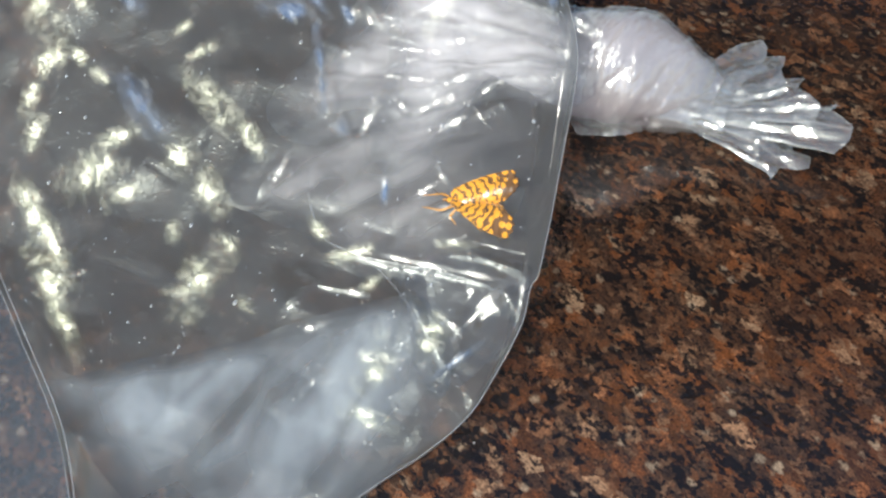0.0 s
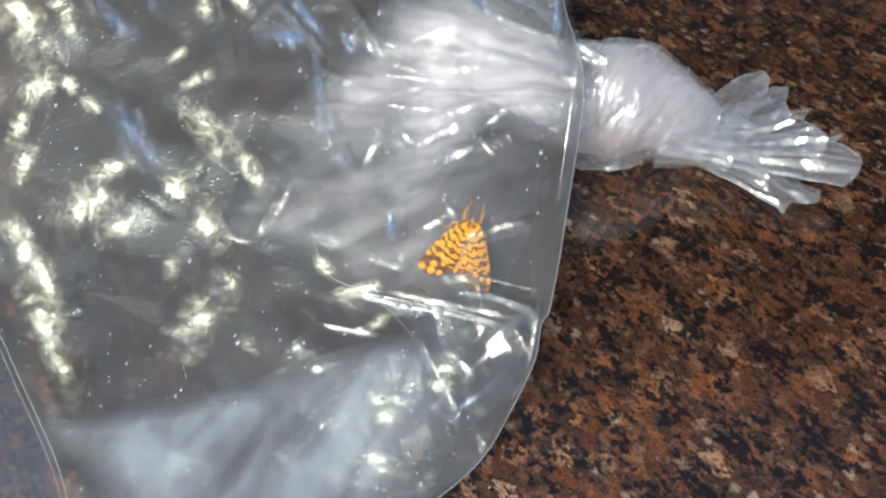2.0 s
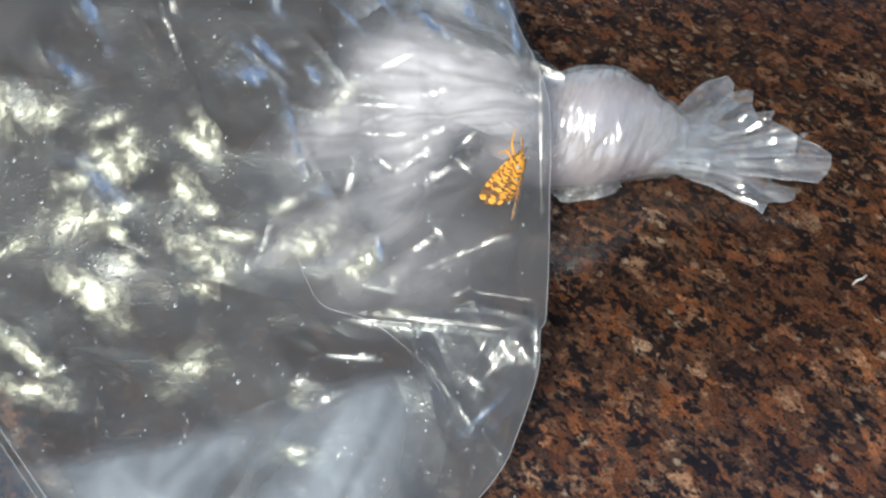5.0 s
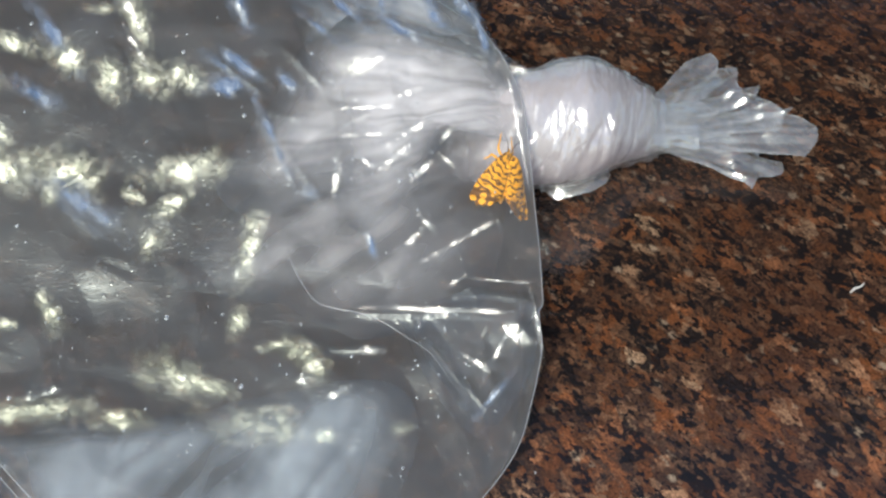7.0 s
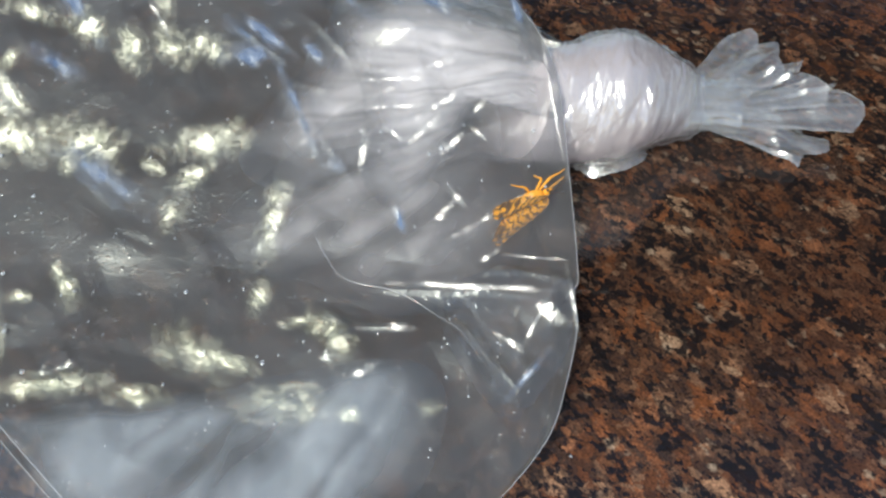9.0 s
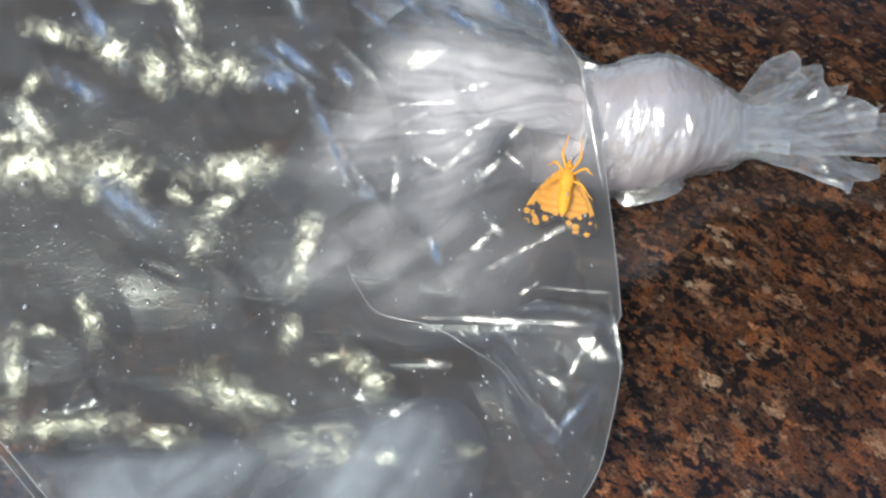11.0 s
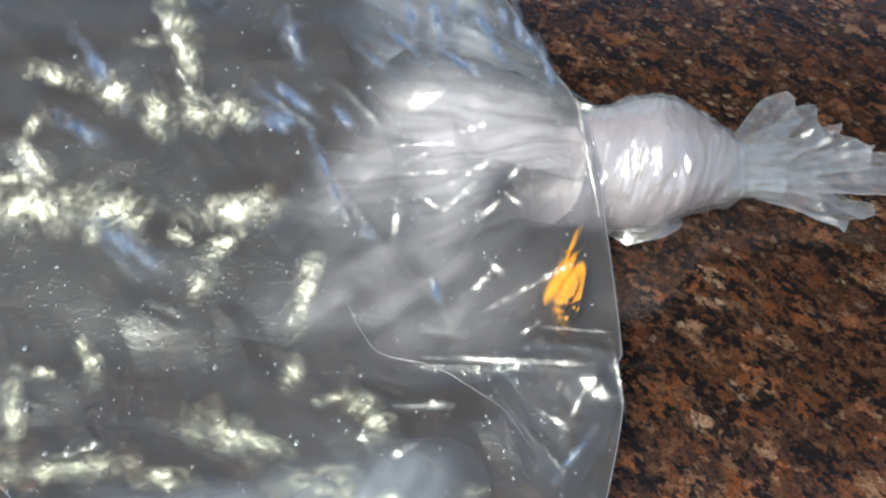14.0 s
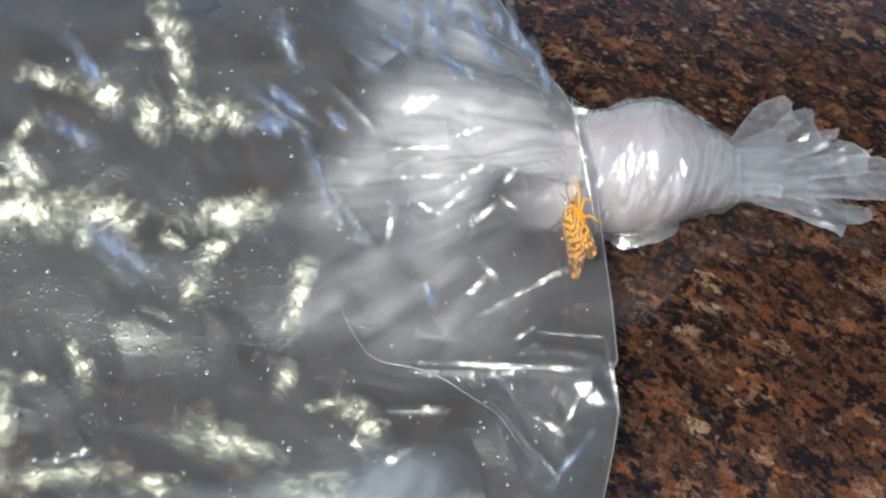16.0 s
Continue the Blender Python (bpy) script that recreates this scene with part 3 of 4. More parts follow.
def glint_patch(length, width, seed, name="glint_patch", material=None, label="bright sun-glint patch added on the wet film"):
    """A flat irregular glint patch that runs out into the sheet round it."""
    v, u = np.meshgrid(np.linspace(-1.5, 1.5, 38), np.linspace(-1.5, 1.5, 38), indexing="ij")
    x, y = u * length * 0.001, v * width * 0.001
    z = 0.00034 * facets(x, y, 0.0042, seed) + 0.00008 * facets(x, y, 0.0016, seed + 1)
    reach = np.hypot(u, v) + 0.45 * facets(x, y, 0.0040, seed + 2) + 0.25 * facets(x, y, 0.0018, seed + 3)
    ob = part(name, np.stack([x, y, z], -1).reshape(-1, 3), grid_faces(38, 38), material or FILM_HALO_GLINT, bag, label)
    # the highlight's bright core and halo, drawn as a gloss mask
    share = (0.26 + 0.74 * step(0.75, 0.05, reach)) * step(1.5, 0.45, reach) * step(1.5, 1.1, np.maximum(np.abs(u), np.abs(v)))
    ob.data.attributes.new("bunching_and_glint", "FLOAT", "POINT").data.foreach_set("value", share.ravel().astype(np.float32))
    return ob


cool = []
glint_patches = [(glint_patch(row[0], row[1], 500 + 7 * i), row[2:5], row[5:8]) for i, row in enumerate(GLINT_PATCHES)]

# glint strips along folds, fitted to the camera's view: ends and width; the first mirror the sun, the others the sky
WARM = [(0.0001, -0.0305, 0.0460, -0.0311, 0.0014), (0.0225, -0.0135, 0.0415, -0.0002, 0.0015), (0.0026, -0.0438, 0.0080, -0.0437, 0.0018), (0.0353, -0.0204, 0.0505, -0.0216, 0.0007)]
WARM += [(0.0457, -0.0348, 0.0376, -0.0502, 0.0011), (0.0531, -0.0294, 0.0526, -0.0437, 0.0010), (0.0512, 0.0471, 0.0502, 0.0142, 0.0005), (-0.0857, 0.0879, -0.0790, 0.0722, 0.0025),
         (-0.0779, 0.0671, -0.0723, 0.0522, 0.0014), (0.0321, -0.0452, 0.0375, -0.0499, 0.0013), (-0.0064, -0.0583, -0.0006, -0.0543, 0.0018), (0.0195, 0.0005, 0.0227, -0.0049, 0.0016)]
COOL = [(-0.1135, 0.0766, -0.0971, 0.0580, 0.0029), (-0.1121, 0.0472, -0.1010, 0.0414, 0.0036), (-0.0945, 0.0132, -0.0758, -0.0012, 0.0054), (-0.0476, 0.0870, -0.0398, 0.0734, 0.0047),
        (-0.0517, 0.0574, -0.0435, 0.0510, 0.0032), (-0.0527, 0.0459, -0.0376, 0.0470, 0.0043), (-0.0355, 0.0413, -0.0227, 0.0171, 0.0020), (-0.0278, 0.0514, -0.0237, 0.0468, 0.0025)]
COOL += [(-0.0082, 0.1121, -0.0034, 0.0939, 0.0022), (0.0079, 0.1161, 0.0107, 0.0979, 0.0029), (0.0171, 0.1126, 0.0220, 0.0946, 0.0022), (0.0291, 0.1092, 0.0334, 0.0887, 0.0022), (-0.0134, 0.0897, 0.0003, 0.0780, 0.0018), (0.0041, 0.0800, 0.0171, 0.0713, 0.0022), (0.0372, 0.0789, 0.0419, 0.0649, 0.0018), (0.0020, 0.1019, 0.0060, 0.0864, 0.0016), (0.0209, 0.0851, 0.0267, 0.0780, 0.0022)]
WARM += [(0.0097, 0.0275, 0.0184, 0.0338, 0.0016), (0.0079, 0.0442, 0.0168, 0.0476, 0.0014), (0.0164, 0.0137, 0.0216, 0.0197, 0.0014), (-0.0060, 0.0333, 0.0009, 0.0377, 0.0013), (0.0252, 0.0277, 0.0298, 0.0340, 0.0014), (0.0063, 0.0175, 0.0131, 0.0245, 0.0016), (-0.0087, 0.0092, -0.0064, 0.0171, 0.0014)]
COOL += [(0.0425, -0.0521, 0.0359, -0.0631, 0.0014), (0.0320, 0.0914, 0.0365, 0.0828, 0.0029), (-0.0001, 0.1091, 0.0059, 0.0949, 0.0029), (0.0159, 0.1023, 0.0234, 0.0919, 0.0025),
         (-0.0170, 0.0102, -0.0139, 0.0072, 0.0029), (0.0032, -0.0070, 0.0049, -0.0123, 0.0018), (-0.0459, 0.0582, -0.0347, 0.0499, 0.0025), (0.0240, 0.1098, 0.0286, 0.0990, 0.0022), (-0.0222, 0.0776, -0.0106, 0.0680, 0.0018)]


WARM += [(-0.0033, 0.0545, 0.0051, 0.0608, 0.0013), (-0.0096, 0.0403, 0.0078, 0.0410, 0.0009), (-0.0072, 0.0297, 0.0077, 0.0306, 0.0011), (-0.0004, 0.0218, 0.0042, 0.0174, 0.0011), (-0.0091, 0.0097, -0.0072, 0.0203, 0.0013),
         (0.0256, 0.0228, 0.0288, 0.0185, 0.0011), (-0.0307, -0.0035, -0.0331, -0.0152, 0.0016), (0.0151, -0.0092, 0.0192, -0.0038, 0.0018), (0.0282, -0.0221, 0.0314, -0.0194, 0.0013)]
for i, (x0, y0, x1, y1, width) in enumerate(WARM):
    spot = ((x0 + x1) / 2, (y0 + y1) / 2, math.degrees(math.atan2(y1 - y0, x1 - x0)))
    glint_patches.append((glint_patch(620 * math.hypot(x1 - x0, y1 - y0), 620 * width, 700 + 7 * i, "crease_glint", FILM_GLINT, "sun-glint strip added along a pinched fold of film"), spot, spot))
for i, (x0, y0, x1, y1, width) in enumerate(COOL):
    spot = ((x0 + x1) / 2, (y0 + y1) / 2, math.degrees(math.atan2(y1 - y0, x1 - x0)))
    cool.append((glint_patch(640 * math.hypot(x1 - x0, y1 - y0), 850 * width, 900 + 7 * i, "crease_glint", FILM_SKY_GLINT, "bluish sky-glint strip added along a pinched fold of film"), spot, spot))


fold_sheet("corner_fold", [(0.0222, -0.0252), (0.0353, -0.0204), (0.0505, -0.0216), (0.0540, -0.0253), (0.0520, -0.0437), (0.0455, -0.0553), (0.0384, -0.0629), (0.0286, -0.0555), (0.0173, -0.0364)],
           0.001, 151, FILM_CORNER, 0.0020, "crumpled folded corner of the bag", 0.0012)
fold_sheet("corner_fold", [(0.0130, -0.0290), (0.0236, -0.0285), (0.0295, -0.0428), (0.0380, -0.0629), (0.0333, -0.0660), (0.0208, -0.0493)], -0.001, 161, FILM_CORNER, 0.0010, "milky band of doubled film")


ring = curve([(-0.0222, -0.004), (-0.0205, -0.0128), (-0.0163, -0.0207), (-0.0104, -0.0276), (0.0001, -0.0307), (0.010, -0.0345), (0.020, -0.043), (0.030, -0.056)], 90)
height = lie(ring[:, 0], ring[:, 1]) + 0.0046 + crumple(ring[:, 0], ring[:, 1])
part("loop_edge", *tube(np.column_stack([ring[:, 0] - HUB.x, ring[:, 1] - HUB.y, height]), np.interp(np.linspace(0, 1, 90), [0, 0.15, 0.5, 0.8, 1], [0.00004, 0.00012, 0.00018, 0.0001, 0.00003]), 8),
     FILM_SEAM, bag, "thin rolled edge of an inner loop of film")


def droplets():
    rng = np.random.RandomState(5)
    x, y = rng.uniform(-0.12, 0.05, 460), rng.uniform(-0.08, 0.11, 460)
    inside = x < 0.05 - np.maximum(0, y - 0.06) * 0.6
    x, y = x[inside], y[inside]
    z = lie(x, y) + 0.0046 + crumple(x, y)
    bits = []
    for px, py, pz in zip(x - HUB.x, y - HUB.y, z):
        r = rng.choice([0.00022, 0.0003, 0.00042, 0.0007], p=[0.45, 0.33, 0.18, 0.04])
        bits.append(ball((px, py, pz), (r, r * rng.uniform(1, 1.6), r * 0.7), 8, 5))
    v, f = joined(*bits)
    return tagged(part("wet_beading", v, f, DROP, bag, "tiny water beads on the film"), kind="stuff")


droplets()

KNOT_AT = Vector((0.068, 0.057, 0.0))


def knot_mesh(skin=0.0, first=0.0, seed=0):
    """The twisted, tied end: a tapering roll with wrapped layers and oblique wrinkles."""
    ns, nt = (340, 460) if skin < 0 else (200, 220)
    s = np.linspace(first, 1, ns)
    x = 0.026 + 0.083 * s
    prof = np.interp(x, [0.026, 0.045, 0.056, 0.067, 0.075, 0.083, 0.090, 0.099, 0.105, 0.109], [0.014, 0.0170, 0.0200, 0.0232, 0.0236, 0.0216, 0.0186, 0.0146, 0.0122, 0.0088])
    prof = np.convolve(np.pad(prof, 6, "edge"), np.ones(13) / 13, "valid")
    cy = np.interp(x, [0.026, 0.067, 0.083, 0.099, 0.109], [0.056, 0.0560, 0.0580, 0.0635, 0.0660])
    th = np.linspace(0, 2 * math.pi, nt, endpoint=False)
    S, TH = np.meshgrid(s, th, indexing="ij")
    wrap = (TH / 6.283 + 2.1 * S) % 1.0
    r = prof[:, None] * (1 + 0.05 * np.sin(2 * TH + 5 * S) + 0.04 * np.sin(3 * TH - 9 * S)) + 0.0012 * facets(S * 0.088, TH * 0.018, 0.019, 70)
    r = r * (1 - 0.06 * np.exp(-((TH - radians(135)) / 0.55) ** 2))  # flattened on the camera's side, to widen the sun's highlight band
    r = r + 0.0004 * wrap * step(1.0, 0.96, wrap) - skin
    px, py = S * 0.088, TH * 0.018
    tw = TH * 0.018 + S * 0.05
    r = r + 0.0007 * facets(px * 0.8, tw, 0.012, 71 + seed) + 0.0003 * facets(px + 0.5 * tw, tw * 0.8, 0.006, 72 + seed) + 0.00012 * facets(px + 0.4 * py, 0.6 * py, 0.0022, 74)
    if skin < 0:  # short slanting wrinkles of the outer layer
        patch = np.clip(0.75 + 0.6 * wobble(px, py, 0.02, 75), 0.25, 1.2)
        r = r + patch * (0.0005 * facets(px + 0.14 * py, 0.16 * py, 0.0017, 76) + 0.0005 * facets(px + 0.55 * py, 0.30 * py, 0.0021, 68) + 0.0008 * facets(px - 0.25 * py, 0.32 * py, 0.0042, 77) + 0.0004 * facets(px - 0.2 * py, 0.35 * py, 0.0012, 73))
    X = np.broadcast_to(x[:, None], r.shape)
    Y = cy[:, None] + r * np.cos(TH)
    Z = np.maximum(prof * 0.96, 0.0105)[:, None] + 0.95 * r * np.sin(TH)
    v = np.stack([X - KNOT_AT.x, Y - KNOT_AT.y, np.maximum(Z, 0.0012)], -1).reshape(-1, 3)
    return v, grid_faces(nt, ns, True)


v, f = knot_mesh(0.0006)
knot = part("knot", v, f, FILM_KNOT, bag, "milky tightly twisted film knot")
knot.data.attributes.new("bunching_and_glint", "FLOAT", "POINT").data.foreach_set("value", (step(-0.046, -0.012, v[:, 0]) * (1 - 0.65 * step(0.024, 0.041, v[:, 0]))).astype(np.float32))
knot.location = KNOT_AT - HUB
v, f = knot_mesh(-0.0010, 0.30, 5)
part("wrap", v, f, FILM_WRAP, knot, "clear wrinkled outer layer of the knot")

TAIL_AT = Vector((0.106, 0.0635, 0.0))


def fin(name, turn, length, spread, lift, rise, seed, parent, at=(0, 0, 0.012), label="", material=None):
    """One crumpled lobe of the loose end, fanned out from the tie."""
    nr, na = 44, 40
    rr, aa = np.meshgrid(np.linspace(0.05, 1, nr), np.linspace(-1, 1, na), indexing="ij")
    rng = np.random.RandomState(seed)
    teeth = np.interp(aa, np.linspace(-1, 1, 6), rng.uniform(0.80, 1.0, 6))
    a = radians(turn) + radians(spread) * aa * (0.55 + 0.45 * rr)
    d = length * rr * teeth
    x, y = d * np.cos(a), d * np.sin(a)
    z = at[2] + lift * rr + rise * np.cos(aa * 1.5) * rr * (1 - 0.4 * rr) + rr * (0.0034 * facets(x * 0.7, y * 1.4, 0.010, seed) + 0.0009 * facets(x, y, 0.0055, seed + 1)) + rr * (1.15 - rr) * 0.0024 * facets(aa * 0.016, rr * 0.007, 0.0040, seed + 3)
    side = aa * 0.0095 * (1 - rr)
    x, y = x - side * math.sin(radians(turn)), y + side * math.cos(radians(turn))
    v = np.stack([x + at[0], y + at[1], np.maximum(z, 0.0015)], -1).reshape(-1, 3)
    loop = v.reshape(nr, na, 3)
    rim = tube(np.concatenate([loop[12:, 0], loop[-1, 1:-1], loop[:11:-1, -1]]), 0.00016, 5)  # the cut edge, a little thicker
    fold = tube(loop[6:, na // 3], 0.00014, 5)
    return part(name, *joined((v, [tuple(f) for f in grid_faces(na, nr)]), rim, fold), material or FILM_TAIL, parent, label, smooth=False)


def gathered_root():
    """The waist where the roll opens into the loose end."""
    s, th = np.meshgrid(np.linspace(0, 1, 60), np.linspace(0, 2 * math.pi, 96, endpoint=False), indexing="ij")
    r = np.interp(s, [0, 0.25, 0.5, 0.75, 1], [0.0122, 0.0116, 0.0106, 0.0104, 0.0115]) + 0.0011 * facets(th * 0.009, s * 0.008, 0.0032, 78) + 0.0005 * facets(th * 0.009, s * 0.01, 0.0014, 79)
    return np.stack([-0.010 + 0.026 * s, 0.001 * s + r * np.cos(th), np.maximum(0.0118 + (0.95 - 0.35 * s) * r * np.sin(th), 0.001)], -1).reshape(-1, 3), grid_faces(96, 60, True)


tail = part("tail", *gathered_root(), FILM_TAIL, bag, "loose fanned end of the bag")
tail.location = TAIL_AT - HUB
for turn, length, spread, lift, rise, seed in ((50, 0.039, 15, 0.008, 0.006, 81), (33, 0.044, 15, 0.005, 0.008, 84), (15, 0.048, 17, 0.002, 0.010, 97), (3, 0.060, 14, -0.002, 0.009, 87),
                                               (-13, 0.050, 16, -0.009, 0.006, 90)):
    fin("lobe", turn, length, spread, lift, rise, seed, tail)
fin("loose_corner", -80, 0.024, 42, -0.012, 0.001, 96, knot, at=(0.004, 0.002, 0.016))

# ---- the moth ----
moth = tagged(new("moth"), "orange moth with wavy brown lines, trapped inside the bag", "moth")
MM, SHIFT = 0.00104, 6.0
WING_TOP, WING_UNDER, HIND_UNDER = wing_top_material(), wing_under_material(0.0148), wing_under_material(0.0122)


def wing(name, outline, side, lift, thick, under, label):
    """A thin scaled wing with its hinge at the origin, domed a little, scalloped at its end."""
    ring = curve([(x * side, y) for x, y in outline] + [(outline[0][0] * side, outline[0][1])], 90)[:-1] * MM
    if side < 0:
        ring = ring[::-1]
    n = len(ring)
    mid = ring.mean(0)
    rows = np.linspace(0.08, 1, 10)
    verts, faces, slots = [], [], []
    for top in (1, -1):
        first = len(verts)
        for r in rows:
            for p in mid + r * (ring - mid):
                bend = 0.0007 * math.sin(abs(p[0]) * 480) + 0.00018 * math.sin(p[1] * 2600)
                verts.append((p[0], p[1], bend + top * thick * MM * (1 - 0.8 * r)))
        for a, b, c, d in grid_faces(n, len(rows), True):
            faces.append(tuple(first + i for i in ((a, b, c, d) if top < 0 else (d, c, b, a))))
            slots.append(0 if top > 0 else 1)
        faces.append(tuple(first + i for i in (range(n) if top > 0 else range(n)[::-1])))
        slots.append(0 if top > 0 else 1)
    half = n * len(rows)
    edge = n * (len(rows) - 1)
    for i in range(n):
        j = (i + 1) % n
        faces.append((edge + i, edge + half + i, edge + half + j, edge + j))
        slots.append(1)
    ob = part(name, verts, faces, WING_TOP, moth, label, more=(under,), slots=slots)
    return ob


FORE = [(0.0, 1.2), (1.8, 1.6), (5.0, -2.4), (8.2, -8.0), (10.2, -13.0), (10.8, -15.4), (9.9, -16.6), (9.0, -16.4), (8.2, -17.8), (7.0, -17.2), (6.2, -18.0), (5.0, -17.0), (4.2, -17.2), (2.2, -14.6), (0.3, -10.5), (-0.2, -3.0)]
HIND = [(0.0, 0.0), (2.6, -1.0), (6.0, -5.0), (7.6, -9.8), (7.0, -13.4), (5.6, -14.2), (3.8, -14.8), (2.0, -13.8), (0.4, -11.6), (-0.6, -5.0)]
wings = []
for side in (1, -1):
    wings.append((wing("forewing", FORE, side, 0, 0.12, WING_UNDER, "orange forewing with wavy brown lines"), side, 0.22, 2.4 + SHIFT, 1.45, 1.0))
    wings.append((wing("hindwing", HIND, side, 0, 0.10, HIND_UNDER, "orange hindwing with black spotted border"), side, 0.3, 1.0 + SHIFT, 1.0, 0.85))


def moth_body():
    s = np.linspace(0, 1, 40)
    y = (3.4 - 15.2 * s + SHIFT) * MM
    rad = np.interp(s, [0, 0.08, 0.22, 0.36, 0.42, 0.6, 0.85, 1.0], [0.8, 1.7, 2.2, 1.9, 1.7, 1.9, 1.4, 0.35]) * MM
    rad = rad * (1 + 0.05 * np.sin(s * 60) * step(0.4, 0.5, s))
    z = (-0.3 - 0.5 * s) * MM
    v, f = tube(np.column_stack([0 * s, y, z]), rad, 16)
    return part("body", v, f, BODY, moth, "furry orange body with ringed abdomen")


moth_body()
part("head", *joined(ball((0, (4.2 + SHIFT) * MM, -0.1 * MM), (1.15 * MM, 1.2 * MM, 1.0 * MM)), tube([(0, (5.0 + SHIFT) * MM, -0.2 * MM), (0.1 * MM, (6.4 + SHIFT) * MM, 0.0)], [0.5 * MM, 0.25 * MM], 8)),
     BODY, moth, "orange head with a pointed snout")
for side in (1, -1):
    part("eye", *ball((side * 0.95 * MM, (4.5 + SHIFT) * MM, 0.1 * MM), (0.42 * MM, 0.5 * MM, 0.5 * MM), 10, 8), HORN, moth, "dark round eye")
    line = curve([(side * 0.5, 5.0 + SHIFT, 0.5), (side * 1.5, 8.0 + SHIFT, 0.9), (side * 3.4, 10.6 + SHIFT, 0.7)], 14) * MM
    part("antenna", *tube(line, np.linspace(0.16, 0.07, 14) * MM), HORN, moth, "thin dark antenna")
    for y0, knee, foot in ((2.6, (2.6, 6.6), (1.9, 12.6)), (1.2, (4.2, 3.6), (6.6, 1.6)), (-0.4, (3.8, -1.6), (7.4, -6.0))):
        line = curve([(side * 0.8, y0 + SHIFT, -1.2), (side * knee[0], knee[1] + SHIFT, -2.2), (side * (knee[0] + foot[0]) / 2, (knee[1] + foot[1]) / 2 + SHIFT, -2.6), (side * foot[0], foot[1] + SHIFT, -3.2)], 18) * MM
        part("leg", *tube(line, np.interp(np.linspace(0, 1, 18), [0, 0.3, 0.6, 1], [0.34, 0.42, 0.26, 0.13]) * MM), BODY, moth, "jointed orange leg")

# ---- small things on the slab ----
v, f = tube(curve([(-0.0031, -0.0021, 0.0005), (-0.001, -0.0004, 0.0007), (0.001, 0.0004, 0.0006), (0.0031, 0.0021, 0.0005)], 16), np.interp(np.linspace(0, 1, 16), [0, 0.4, 1], [0.0002, 0.00045, 0.0002]))
crumb = tagged(part("husk", v, f, FIBRE), "tiny pale dry husk lying on the granite", "husk")
crumb.location = (0.160, -0.005, 0.0)


# ---- what moves ----
BAG_ROWS = [  # seconds, shift x y z, turn, tilt
    (0, -0.0122, -0.0108, 0.0100, -15.19, 6.0),
    (0.5, -0.0111, -0.0132, 0.0100, -16.10, 6.0),
    (1, -0.0084, -0.0144, 0.0100, -15.69, 6.0),
    (1.5, -0.0054, -0.0147, 0.0100, -15.12, 6.0),
    (2, -0.0036, -0.0151, 0.0100, -13.89, 6.0),
    (2.5, -0.0024, -0.0159, 0.0100, -13.30, 6.0),
    (3, -0.0013, -0.0155, 0.0100, -13.04, 6.0),
    (3.5, -0.0017, -0.0149, 0.0100, -12.92, 6.0),
    (4, -0.0011, -0.0159, 0.0100, -11.71, 6.0),
    (6.5, -0.0048, -0.0022, 0.0000, -1.01, 0.0),
    (7, -0.0046, -0.0015, 0.0000, -0.95, 0.0),
    (7.5, -0.0038, -0.0002, 0.0000, -1.37, 0.0),
    (8, -0.0033, -0.0018, 0.0000, -1.64, 0.0),
    (8.2, -0.0026, -0.0010, 0.0000, -1.75, 0.0),
    (10.5, -0.0028, -0.0000, 0.0000, -1.16, 0.0),
    (11, -0.0021, -0.0002, 0.0000, -0.53, 0.0),
    (11.5, -0.0025, -0.0002, 0.0000, -0.52, 0.0),
    (12, -0.0025, -0.0005, 0.0000, -0.44, 0.0),
    (12.5, -0.0001, -0.0005, 0.0000, -0.06, 0.0),
    (13, 0.0001, 0.0001, 0.0000, -0.06, 0.0),
    (13.5, 0.0000, -0.0001, 0.0000, -0.11, 0.0),
    (14, -0.0001, -0.0000, 0.0000, 0.08, 0.0),
    (14.5, -0.0001, -0.0002, 0.0000, -0.02, 0.0),
    (15, 0.0000, -0.0003, 0.0000, -0.24, 0.0),
    (15.5, -0.0001, -0.0001, 0.0000, 0.08, 0.0),
    (16, -0.0002, -0.0002, 0.0000, 0.11, 0.0),
]
KNOT_ROWS = [  # seconds, shift x y, turn
    (0, -0.0157, 0.0268, -26.95),
    (0.5, -0.0163, 0.0227, -26.82),
    (1, -0.0138, 0.0205, -25.77),
    (1.5, -0.0106, 0.0195, -25.73),
    (2, -0.0092, 0.0161, -23.53),
    (2.5, -0.0074, 0.0125, -21.52),
    (3, -0.0070, 0.0122, -21.56),
    (3.5, -0.0071, 0.0109, -20.23),
    (4, -0.0063, 0.0068, -17.84),
    (6.5, -0.0040, -0.0032, 1.72),
    (7, -0.0036, -0.0028, 2.14),
    (7.5, -0.0027, -0.0018, 2.03),
    (8, -0.0025, -0.0027, 1.61),
    (8.2, -0.0017, -0.0019, 1.52),
    (10.5, -0.0026, -0.0007, 0.11),
    (11, -0.0025, -0.0006, -0.38),
    (11.5, -0.0027, -0.0005, -0.24),
    (12, -0.0028, -0.0006, -0.44),
    (12.5, -0.0001, -0.0005, 0.06),
    (13, 0.0001, 0.0002, -0.01),
    (13.5, 0.0000, 0.0001, -0.12),
    (14, 0.0001, -0.0001, 0.25),
    (14.5, 0.0001, -0.0004, 0.26),
    (15, 0.0002, -0.0005, 0.16),
    (15.5, -0.0000, -0.0001, 0.06),
    (16, 0.0000, -0.0001, 0.19),
]
